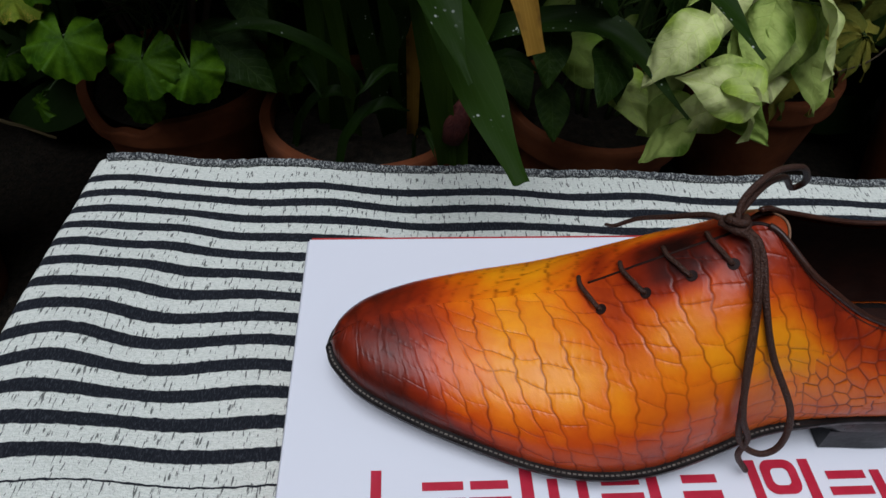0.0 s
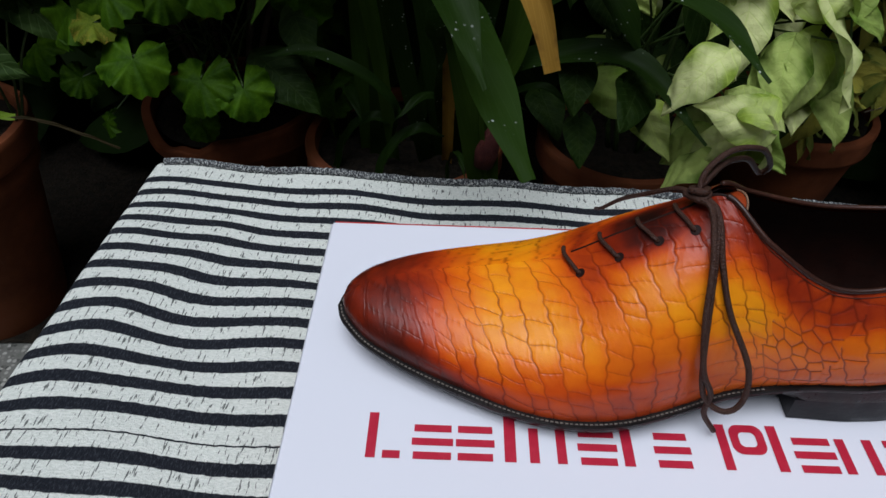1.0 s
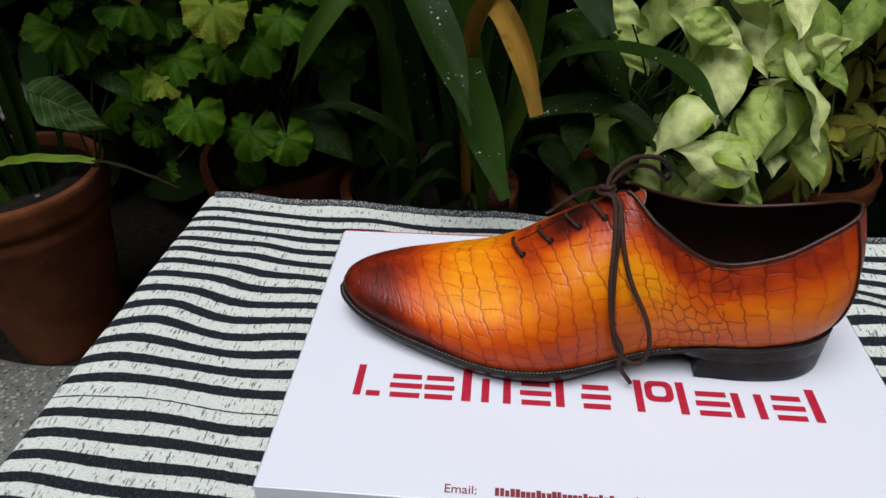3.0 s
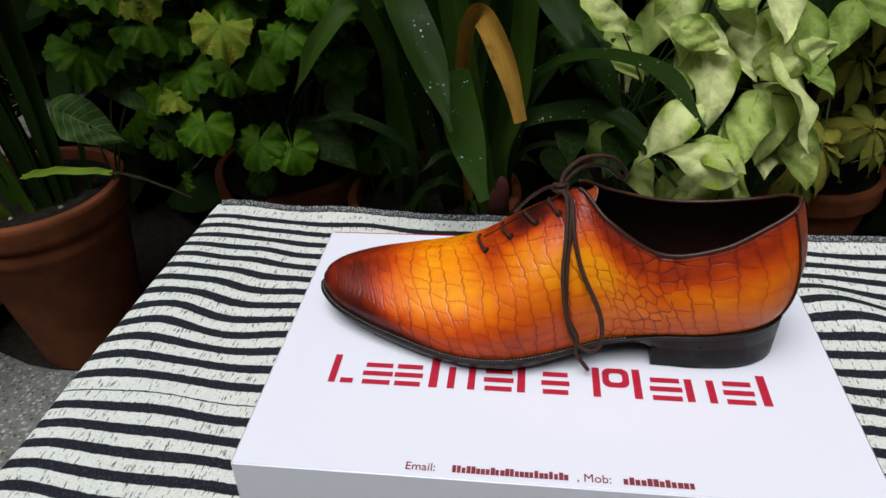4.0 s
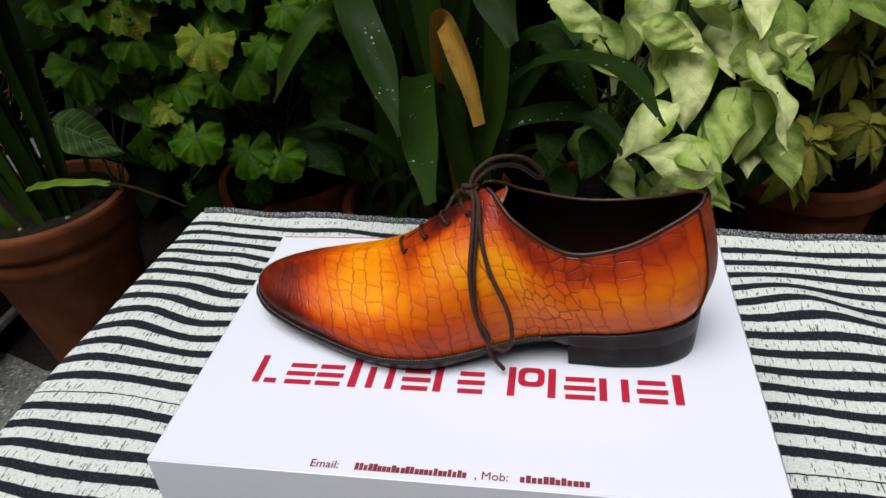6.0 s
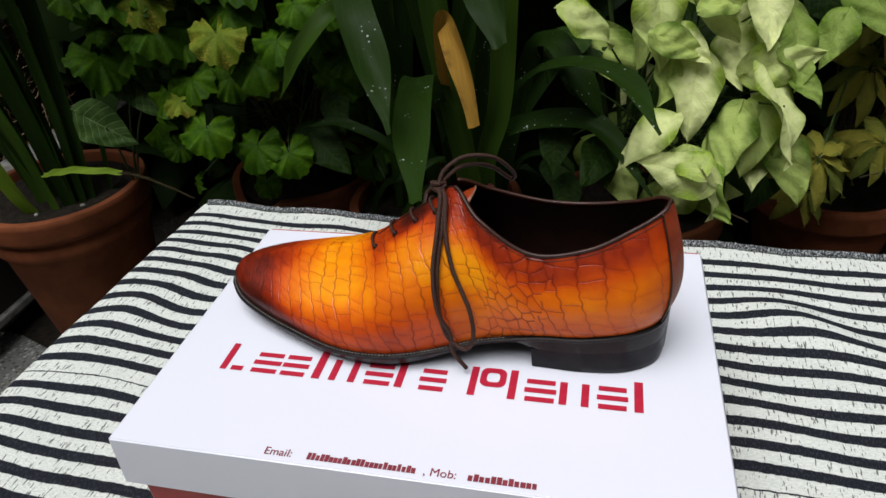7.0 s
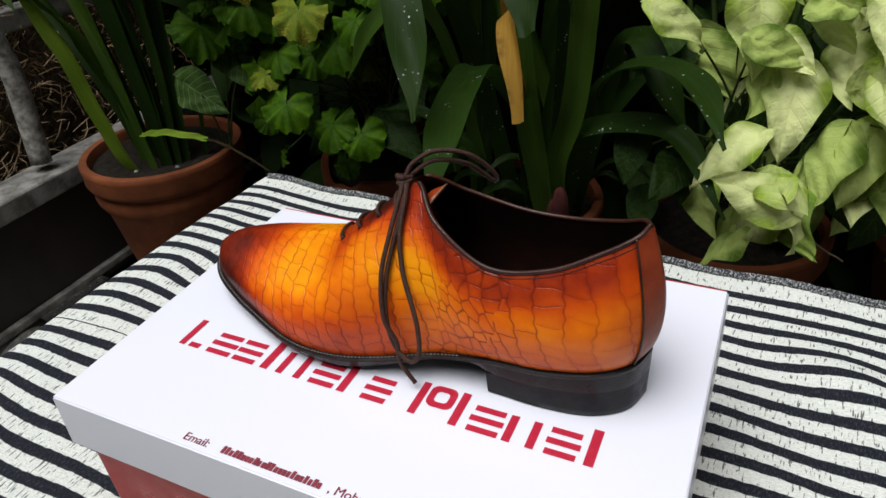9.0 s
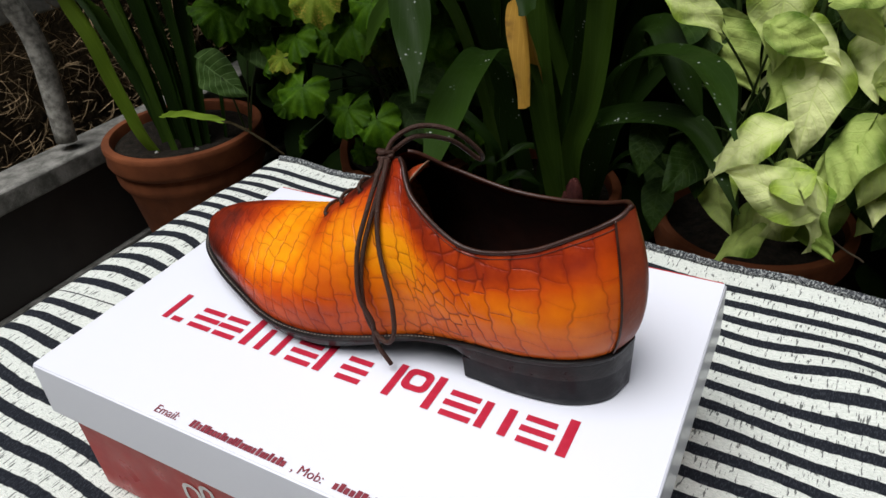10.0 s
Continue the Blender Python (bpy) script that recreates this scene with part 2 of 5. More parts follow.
FLOOR = make_floor()
# near-black because the shade behind the plants is put into this plaster
WALL = simple("shade_dark_plaster", (0.016, 0.017, 0.014), (0.032, 0.032, 0.027), 4, 0.9, 0.6, 0.004, 0.2, 8)
ADDED_WALL = simple("grey_added_wall_plaster", (0.22, 0.215, 0.205), (0.30, 0.295, 0.28), 3, 0.9, 0.4, 0.003, 0.2, 10)
CONCRETE = simple("weathered_grey_concrete", (0.10, 0.10, 0.085), (0.31, 0.30, 0.27), 30, 0.85, 0.6, 0.003, 0.2, 5)
DARK_PANEL = simple("dark_grey_metal_panel", (0.020, 0.016, 0.014), (0.036, 0.029, 0.025), 6, 0.5, 0.3, 0.001)
POLE = simple("weathered_grey_pole", (0.10, 0.095, 0.08), (0.46, 0.44, 0.38), 55, 0.8, 0.5, 0.002)
STRAW = simple("dry_brown_straw", (0.19, 0.125, 0.06), (0.44, 0.31, 0.17), 120, 0.85, 0.3)


def make_cloth():
    """Woven stripes: UV in metres, y across the stripes."""
    k = Mat("striped_woven_cotton", 0.9, 0.15)
    uv = k.n.new("ShaderNodeTexCoord").outputs["UV"]
    sep = k.n.new("ShaderNodeSeparateXYZ")
    k.l.new(uv, sep.inputs[0])
    nz = k.node("TexNoise", Scale=160.0, Detail=3.0)
    k.l.new(uv, nz.inputs["Vector"])
    wob = k.math("MULTIPLY", k.math("SUBTRACT", nz.outputs["Fac"], 0.5), 0.0022)
    yy = k.math("ADD", sep.outputs[1], wob)
    # stripes above and below a narrow pinstripe
    up = k.math("ABSOLUTE", k.math("SUBTRACT", k.math("FRACT", k.math("ADD", k.math("DIVIDE", k.math("SUBTRACT", yy, 0.2035), 0.0198), 50.5)), 0.5))
    dn = k.math("ABSOLUTE", k.math("SUBTRACT", k.math("FRACT", k.math("ADD", k.math("DIVIDE", k.math("SUBTRACT", yy, -0.0280), 0.0194), 50.5)), 0.5))
    which = k.step(yy, -0.0127, -0.0123)
    both = k.math("ADD", k.math("MULTIPLY", up, which), k.math("MULTIPLY", dn, k.math("SUBTRACT", 1.0, which)))
    clear = k.step(k.math("ABSOLUTE", k.math("SUBTRACT", yy, -0.0125)), 0.0075, 0.0078)
    thin = k.step(k.math("ABSOLUTE", k.math("SUBTRACT", yy, -0.0125)), 0.0005, 0.0008, 1.0, 0.0)
    clear = k.math("MULTIPLY", clear, k.step(yy, 0.2530, 0.2535, 1.0, 0.0))
    band = k.math("MAXIMUM", k.math("MULTIPLY", k.step(both, 0.205, 0.245, 1.0, 0.0), clear), thin)

    def streaks(sx, sy, lo, hi, detail=2.0):
        mp = k.n.new("ShaderNodeMapping")
        mp.inputs["Scale"].default_value = (sx, sy, 1)
        k.l.new(uv, mp.inputs["Vector"])
        t = k.node("TexNoise", Scale=1.0, Detail=detail, Roughness=0.6)
        k.l.new(mp.outputs[0], t.inputs["Vector"])
        return k.step(t.outputs["Fac"], lo, hi)
    dash = streaks(520, 95, 0.585, 0.645)
    fleck = streaks(900, 500, 0.62, 0.72)
    white = k.mix(streaks(300, 900, 0.3, 0.7), (0.59, 0.62, 0.56), (0.75, 0.77, 0.71))
    white = k.mix(k.math("MULTIPLY", dash, 0.85), white, (0.06, 0.065, 0.06))
    white = k.mix(k.math("MULTIPLY", fleck, 0.5), white, (0.12, 0.13, 0.11))
    black = k.mix(streaks(900, 300, 0.45, 0.8), (0.011, 0.013, 0.018), (0.05, 0.055, 0.065))
    col = k.mix(band, white, black)
    mp = k.n.new("ShaderNodeMapping")
    mp.inputs["Scale"].default_value = (1100, 1100, 1)
    k.l.new(uv, mp.inputs["Vector"])
    weave = k.node("TexVoronoi", Scale=1.0)
    k.l.new(mp.outputs[0], weave.inputs["Vector"])
    k.bump(weave.outputs["Distance"], 0.6, 0.0008)
    k.bump(k.math("SUBTRACT", 1.0, band), 0.35, 0.0008)
    k.bump(k.math("SUBTRACT", 1.0, dash), 0.3, 0.0006)
    return k.done(col)


STRIPED = make_cloth()


def make_hem():
    k = Mat("overlocked_hem_thread", 0.9, 0.15)
    f = k.noise(700, 3, 0.7, stretch=(1, 0.35, 1))
    col = k.ramp(f, (0.36, (0.012, 0.014, 0.018)), (0.50, (0.08, 0.085, 0.09)), (0.62, (0.46, 0.48, 0.46)))
    k.bump(f, 0.9, 0.002)
    return k.done(col)


HEM = make_hem()
STRAP_GREEN = leaf_mat("strap_leaf_green", (0.008, 0.021, 0.002), (0.018, 0.042, 0.004), veins=0.2, rough=0.5)
STRAP_SPECKED = leaf_mat("speckled_strap_green", (0.009, 0.024, 0.003), (0.022, 0.050, 0.005), veins=0.2, rough=0.5, specks=True)
STRAP_LIGHT = leaf_mat("young_strap_green", (0.07, 0.125, 0.008), (0.17, 0.26, 0.022), veins=0.2, rough=0.5)
STRAP_MID = leaf_mat("leaf_stalk_green", (0.022, 0.050, 0.005), (0.055, 0.105, 0.010), veins=0.2, rough=0.5)
WITHERED = leaf_mat("withered_ochre_leaf", (0.26, 0.135, 0.018), (0.48, 0.28, 0.045), veins=0.3, rough=0.7, blotch=1.5, blotch_col=(0.12, 0.06, 0.015))
GERANIUM = leaf_mat("geranium_green", (0.018, 0.056, 0.001), (0.075, 0.165, 0.005), veins=0.3, rough=0.55)
GERANIUM_OLD = leaf_mat("yellowing_geranium", (0.075, 0.12, 0.008), (0.18, 0.23, 0.02), veins=0.4, rough=0.6, blotch=1.4, blotch_col=(0.50, 0.30, 0.06))
ARROW = leaf_mat("pale_arrowhead_leaf", (0.15, 0.25, 0.020), (0.36, 0.48, 0.07), pale=(0.78, 0.83, 0.38), veins=0.55, rough=0.45)
ARROW_MID = leaf_mat("green_arrowhead_leaf", (0.05, 0.11, 0.010), (0.16, 0.26, 0.03), pale=(0.42, 0.52, 0.14), veins=0.55, rough=0.5)
# darker copy of the arrowhead leaf, with shade put into its colour
ARROW_SHADED = leaf_mat("shaded_arrowhead_leaf", (0.012, 0.032, 0.004), (0.034, 0.068, 0.009), veins=0.5, rough=0.5)
CALADIUM = leaf_mat("veined_caladium_leaf", (0.035, 0.08, 0.014), (0.10, 0.17, 0.045), veins=1.0, rough=0.5)
UMBRELLA = leaf_mat("variegated_umbrella_leaf", (0.025, 0.07, 0.015), (0.05, 0.12, 0.025), pale=(0.34, 0.31, 0.05), veins=0.2, rough=0.4)
STEM = simple("green_stem", (0.022, 0.045, 0.008), (0.055, 0.095, 0.02), 30, 0.5, 0.2)
BROWN_STEM_LEAF = leaf_mat("dry_brown_blade", (0.022, 0.018, 0.008), (0.05, 0.036, 0.014), veins=0.2, rough=0.6)
BROWN_STEM = simple("brown_stem", (0.022, 0.015, 0.008), (0.06, 0.042, 0.022), 30, 0.8, 0.4)

# ---- setting ----
tagged(part("ground", box_mesh("ground", -40, 40, -40, 40, -0.2, 0, FLOOR, 0)), "grey speckled terrazzo patio floor, damp and stained", "floor", kind="structure")
# back wall added to close the view, tall so that it cuts the sky
tagged(part("wall_north", box_mesh("wall_north", -3.5, 3.5, 1.45, 1.65, 0, 3.4, WALL, 0.004)), "tall plaster wall added behind the plants, shade put into its near-black colour", "wall", kind="structure")
# unseen walls added on three sides so that light comes mostly from above
for nm, x0, x1, y0, y1 in (("wall_south", -2.4, 2.4, -1.9, -1.7), ("wall_east", 2.2, 2.4, -1.7, 1.45), ("wall_west", -2.4, -2.2, -1.7, 1.45)):
    tagged(part(nm, box_mesh(nm, x0, x1, y0, y1, 0, 2.5, ADDED_WALL, 0.004)), "plain grey plaster wall, unseen, added to block low skylight", "wall", kind="structure")

# ---- table and cloth ----
TABLE = pose(0.07, 0.02, 0, 0, 0, -3.0)
TX0, TX1, TY0, TY1 = -0.445, 0.47, -0.32, 0.271      # in the table's own axes


def build_table():
    t = thing("side_table", "low dark wooden side table under a striped cloth", "table")
    t.matrix_basis = TABLE
    part("tabletop", box_mesh("tabletop", TX0 + 0.012, TX1 - 0.012, TY0 + 0.012, TY1 - 0.012, CLOTH - 0.034, CLOTH - 0.006, WOOD, 0.004), t)
    part("apron", box_mesh("apron", TX0 + 0.05, TX1 - 0.05, TY0 + 0.05, TY1 - 0.05, CLOTH - 0.095, CLOTH - 0.036, WOOD, 0.003), t)
    leg = box_mesh("leg", -0.021, 0.021, -0.021, 0.021, 0, CLOTH - 0.036, WOOD, 0.004)
    for x in (TX0 + 0.045, TX1 - 0.045):
        for y in (TY0 + 0.045, TY1 - 0.045):
            part("leg", leg, t, m=pose(x, y, 0))


build_table()


def bell(a):
    return np.exp(-a * a)


def cloth_shape(u, v):
    """Where the point u, v of the flat cloth comes to lie: soft ripples, one fold beside the box."""
    x, y = u.copy(), v.copy()
    left = 1 / (1 + np.exp((u + 0.23) / 0.035))
    y += left * (0.0014 * np.sin((u + 0.435) * 33 + v * 7.0) + 0.0012 * np.sin((u + 0.435) * 19 - v * 16.0)) * bell((v - 0.06) / 0.22)
    # a slanting ridge pushes the stripes back near the side edge, and they sink again where the cloth rolls over
    ridge = (u + 0.352 + 0.40 * (0.16 - v)) / 0.012
    y += (0.0105 / (1 + np.exp(ridge))) * bell((v - 0.135) / 0.075) - 0.006 * bell((u + 0.458) / 0.022) + 0.004 / (1 + np.exp((u + 0.40) / 0.015)) * bell((v - 0.22) / 0.06)
    y += 0.0016 * np.sin(u * 21 + v * 9 + 1.0) * bell((v + 0.0) / 0.3)
    y += 0.0016 * np.sin(u * 47 + v * 31)
    fold = (v - (0.165 - 0.35 * (u - 0.16))) / 0.022
    onfold = 1 / (1 + np.exp(-(u - 0.15) / 0.02))
    y += 0.012 * onfold * np.tanh(-(u - 0.21) / 0.03) * bell(fold * 0.55)
    z = 0.0026 * left * (1 + np.sin((u + 0.435) * 36 + v * 5.0 + 1.2)) * bell((v - 0.06) / 0.24)
    z += 0.005 * onfold * bell(fold) + 0.0035 * bell(ridge / 2.2 + 0.6) * bell((v - 0.12) / 0.09)
    z += 0.0007 * np.sin(u * 63 + v * 22) * np.sin(v * 71 + u * 9) + 0.0005
    return x, y, z


def build_cloth():
    c = thing("tablecloth", "black and white striped woven cotton cloth spread wrinkled over the table", "tablecloth")
    c.matrix_basis = TABLE @ pose(0, 0, CLOTH)
    us = np.linspace(TX0 - 0.05, TX1 + 0.05, 330)
    vs = np.linspace(TY0 - 0.05, TY1, 240)
    U, V = np.meshgrid(us, vs, indexing="ij")
    X, Y, Z = cloth_shape(U, V)
    # beyond the table's edge the cloth rounds over and hangs

    def drape(a, lo, hi, sign):
        over = np.clip(sign * (a - hi), 0, None)
        ang = np.clip(over / 0.008, 0, math.pi / 2)
        out = hi + sign * 0.008 * np.sin(ang)
        down = np.where(over > 0, 0.008 * (1 - np.cos(ang)) + np.clip(over - 0.008 * math.pi / 2, 0, None), 0)
        return np.where(sign * (a - hi) > 0, out, a), down
    X, d1 = drape(X, 0, TX0, -1)
    X, d2 = drape(X, 0, TX1, 1)
    Y, d3 = drape(Y, 0, TY0, -1)
    Z = Z * np.exp(-40 * (d1 + d2 + d3)) - d1 - d2 - d3
    verts = np.stack([X, Y, Z], -1).reshape(-1, 3)
    me = mesh("fabric", verts, grid_faces(len(us), len(vs)), STRIPED)
    layer = me.uv_layers.new(name="UVMap")
    idx = np.zeros(len(me.loops), int)
    me.loops.foreach_get("vertex_index", idx)
    uv = np.stack([U.ravel()[idx], V.ravel()[idx]], -1)
    layer.data.foreach_set("uv", uv.ravel())
    part("fabric", me, c)
    # overlocked hem along the back edge
    hx = np.linspace(TX0 + 0.002, TX1 - 0.002, 260)
    hy, hz = np.full_like(hx, TY1 - 0.001), np.full_like(hx, 0.0012)
    x, y, z = cloth_shape(hx, hy)
    rng = np.random.RandomState(4)
    pts = np.stack([x, y + rng.normal(0, 0.0004, len(x)), z + 0.0016 + rng.normal(0, 0.0003, len(x))], -1)
    part("hem", tube("hem", pts, 0.0036, HEM, n=0, sides=8), c, "grey overlocked hem")
    return c


build_cloth()

# ---- shoe box ----
BW, BD, SKIRT = 0.33, 0.218, 0.036


def ring(name, w, h, t, mat, z=0.0, corner=0.35):
    """A flat hollow block with round corners, lying at z."""
    outer, inner = [], []
    for lst, ww, hh in ((outer, w, h), (inner, w - 2 * t, h - 2 * t)):
        r = corner * min(ww, hh)
        for cx, cy, a0 in ((ww / 2 - r, hh / 2 - r, 0), (-ww / 2 + r, hh / 2 - r, 90), (-ww / 2 + r, -hh / 2 + r, 180), (ww / 2 - r, -hh / 2 + r, 270)):
            for i in range(6):
                a = radians(a0 + 18 * i)
                lst.append((cx + r * math.cos(a), cy + r * math.sin(a), z))
    n = len(outer)
    return mesh(name, outer + inner, [(i, (i + 1) % n, n + (i + 1) % n, n + i) for i in range(n)], mat, False)


def plate(name, w, h, mat, z=0.0):
    return mesh(name, [(-w / 2, -h / 2, z), (w / 2, -h / 2, z), (w / 2, h / 2, z), (-w / 2, h / 2, z)], [(0, 1, 2, 3)], mat, False)


def words(name, body, size, mat, m, parent):
    cu = bpy.data.curves.new(name, "FONT")
    cu.body, cu.size, cu.extrude = body, size, 0.00005
    tmp = bpy.data.objects.new(name, cu)
    scene.collection.objects.link(tmp)
    me = bpy.data.meshes.new_from_object(tmp.evaluated_get(bpy.context.evaluated_depsgraph_get()))
    bpy.data.objects.remove(tmp)
    me.materials.clear()
    me.materials.append(mat)
    return part(name, me, parent, m=m)


def fine_row(name, x0, count, step, y, z, parent):
    """A row of small upright blocks, as wide as the line of small print."""
    r = random.Random(count)
    verts, faces = [], []
    for i in range(count):
        h, w = r.choice((0.0033, 0.0033, 0.0044)), step * r.uniform(0.72, 0.9)
        x = x0 + i * step
        o = len(verts)
        verts += [(x, y, z), (x + w, y, z), (x + w, y + h, z), (x, y + h, z)]
        faces.append((o, o + 1, o + 2, o + 3))
    return part(name, mesh(name, verts, faces, DARK_RED_INK, False), parent)


def build_box():
    b = thing("shoe_box", "white lidded card shoe box with red sides on striped cloth", "box")
    b.location = (0, 0.001, 0)
    base = CLOTH + 0.004
    part("box_body", box_mesh("box_body", -BW / 2 + 0.006, BW / 2 - 0.006, -BD / 2 + 0.005, BD / 2 - 0.005, base, LID - 0.004, RED_CARD, 0.0015), b, "red printed card box body")
    # lid: a tray turned over, with a skirt
    bm = bmesh.new()
    bmesh.ops.create_cube(bm, size=1)
    for v in bm.verts:
        s = 1.0 if v.co.z > 0 else 1.008
        v.co = (v.co.x * BW * s, v.co.y * BD * s, LID - SKIRT / 2 + v.co.z * SKIRT)
    bottom = [f for f in bm.faces if f.normal.z < -0.5]
    bmesh.ops.delete(bm, geom=bottom, context="FACES")
    edges = [e for e in bm.edges if not e.is_boundary]
    bmesh.ops.bevel(bm, geom=edges, offset=0.0012, segments=3, affect="EDGES")
    me = from_bm("lid", bm, CARD, True)
    lid = part("lid", me, b)
    so = lid.modifiers.new("thickness", "SOLIDIFY")
    so.thickness, so.offset = 0.0016, -1
    lid.modifiers.new("even_normals", "WEIGHTED_NORMAL")
    part("lid_edge", box_mesh("lid_edge", -BW / 2 + 0.002, BW / 2 - 0.002, BD / 2 - 0.0004, BD / 2 + 0.0008, LID - 0.030, LID - 0.0004, RED_CARD, 0.0003, 1), lid, "thin red card edge behind the lid")
    # red title, drawn as plain shapes
    ink = LID + 0.0004
    base_y, tall, low, bar = -0.0480, 0.0228, 0.0172, 0.0042
    # kind, start, end: v one upright bar, f an upright bar and a low one, m three level bars, d two upright bars, o a frame beside a bar
    marks = (("f", -0.1278, -0.1130), ("m", -0.1082, -0.0902), ("m", -0.0890, -0.0722), ("v", -0.0680, -0.0630), ("d", -0.0572, -0.0412), ("m", -0.0362, -0.0190),
             ("v", -0.0168, -0.0122), ("m", -0.0030, 0.0130), ("o", 0.0262, 0.0470), ("v", 0.0490, 0.0534), ("m", 0.0580, 0.0758), ("d", 0.0776, 0.0938), ("m", 0.0980, 0.1148), ("v", 0.1180, 0.1228))
    def mark(w, h, x, y):
        part("print_mark", plate("print_mark", w, h, RED_INK, ink), lid, m=pose(x + w / 2, base_y + y + h / 2, 0))
    for kind, x0, x1 in marks:
        w = x1 - x0
        if kind == "m":
            for k, cut in enumerate((0.0008, 0.0, 0.0008)):
                mark(w - 2 * cut, 0.0036, x0 + cut, k * (low - 0.0036) / 2)
        elif kind == "d":
            mark(bar, low, x0, 0)
            mark(bar, low, x1 - bar, 0)
        elif kind == "f":
            mark(bar, tall, x0, 0)
            mark(w - bar - 0.0030, 0.0038, x0 + bar + 0.0030, 0)
        elif kind == "o":
            mark(bar, tall, x0, 0)
            part("print_mark", ring("print_mark", w - bar - 0.0015, 0.0150, 0.0038, RED_INK, ink, 0.3), lid, m=pose((x0 + bar + 0.0015 + x1) / 2, base_y + tall - 0.0075, 0))
        else:
            mark(w, tall, x0, 0)
    # contact line along the front edge: two readable words, the rest as plain shapes
    y = -0.1052
    words("print_word", "Email:", 0.0068, DARK_RED_INK, pose(-0.0725, y, ink), lid)
    fine_row("print_mark", -0.0480, 24, 0.00245, y, ink, lid)
    words("print_word", ", Mob:", 0.0068, DARK_RED_INK, pose(0.0145, y, ink), lid)
    fine_row("print_mark", 0.0375, 12, 0.0029, y, ink, lid)
    # white emblem on the red front
    side = b.children[0]
    fy = -BD / 2 + 0.005 - 0.0004
    up = pose(0, 0, 0, 90, 0, 0)
    for x, z, w, h in ((-0.070, 0.464, 0.014, 0.018), (-0.057, 0.466, 0.011, 0.024), (-0.046, 0.463, 0.013, 0.016)):
        part("emblem_mark", ring("emblem_mark", w, h, 0.0028, WHITE_INK, 0, 0.45), side, m=pose(x, fy, z) @ up)
    return b


build_box()

# ---- shoe ----
# rows from toe to heel: the edge at the welt (x, y, z), and the ridge or the collar above it
NEAR = ((-.1445, .0241, .5489, -.1398, .0252, .5584), (-.1415, .0162, .5479, -.1370, .0258, .5615), (-.1301, .0036, .5463, -.1281, .0275, .5643),
        (-.1098, -.0081, .5437, -.1103, .0297, .5677), (-.0876, -.0181, .5421, -.0896, .0302, .5706), (-.0619, -.0284, .5412, -.0658, .0288, .5758),
        (-.0410, -.0327, .5413, -.0440, .0257, .5846), (-.0190, -.0321, .5422, -.0220, .0216, .6022), (.0040, -.0263, .5440, .0000, .0178, .6190),
        (.0260, -.0194, .5471, .0140, .0129, .6298), (.0440, -.0175, .5500, .0300, -.0040, .6191), (.0650, -.0180, .5530, .0580, -.0105, .6035),
        (.0880, -.0190, .5550, .0880, -.0100, .6075), (.1120, -.0160, .5580, .1120, -.0040, .6185), (.1280, -.0060, .5595, .1252, .0014, .6262),
        (.1340, .0090, .5605, .1292, .0088, .6292))
FAR = ((-.1445, .0241, .5489, -.1398, .0252, .5584), (-.1415, .0345, .5479, -.1370, .0258, .5615), (-.1311, .0465, .5463, -.1281, .0275, .5643),
       (-.1113, .0559, .5437, -.1103, .0297, .5677), (-.0856, .0624, .5421, -.0896, .0302, .5706), (-.0559, .0662, .5413, -.0658, .0288, .5758),
       (-.0400, .0663, .5413, -.0440, .0257, .5846), (-.0200, .0611, .5422, -.0220, .0216, .6022), (.0020, .0554, .5441, .0000, .0178, .6190),
       (.0220, .0507, .5473, .0140, .0209, .6298), (.0420, .0450, .5500, .0320, .0310, .6191), (.0620, .0420, .5530, .0620, .0340, .6110),
       (.0880, .0390, .5550, .0880, .0330, .6110), (.1100, .0350, .5580, .1130, .0260, .6180), (.1275, .0250, .5595, .1250, .0168, .6260),
       (.1340, .0090, .5605, .1292, .0088, .6292))


def smooth(a, b, x):
    t = np.clip((x - a) / (b - a), 0, 1)
    return t * t * (3 - 2 * t)


def side_surface(rows, sign, ss, vs):
    """Points of one side of the upper; ss 0..1 toe to heel, vs 0..1 welt to ridge or collar."""
    table = spline(rows, 801)
    pos = np.clip(np.asarray(ss) * 800, 0, 799.999)
    i = pos.astype(int)
    f = (pos - i)[:, None]
    r = table[i] * (1 - f) + table[i + 1] * f
    B, T = r[:, None, :3], r[:, None, 3:]
    v = np.asarray(vs)[None, :, None]
    rear = smooth(-0.01, 0.045, r[:, 3])[:, None, None]
    p = 0.86
    fore_h = 1 - np.cos(v * math.pi / 2) ** 1.15
    fore_z = np.sin(v * math.pi / 2) ** p
    h = fore_h * (1 - rear) + (0.25 * v + 0.75 * v * v) * rear
    z = fore_z * (1 - rear) + v * rear
    P = np.concatenate([B[..., :2] + (T[..., :2] - B[..., :2]) * h, B[..., 2:] + (T[..., 2:] - B[..., 2:]) * z], -1)
    tan = np.gradient(table[:, :2], axis=0)[i]
    nrm = np.stack([tan[:, 1], -tan[:, 0]], -1) * sign
    nrm /= np.linalg.norm(nrm, axis=1)[:, None] + 1e-12
    heel = smooth(0.085, 0.13, r[:, 0])[:, None]
    bulge = (0.0052 * rear[..., 0] + 0.0012 * (1 - rear[..., 0])) * (1 + 0.15 * heel) * np.sin(np.asarray(vs)[None, :] ** 0.8 * math.pi)
    P[..., :2] += nrm[:, None, :] * bulge[..., None]
    return P


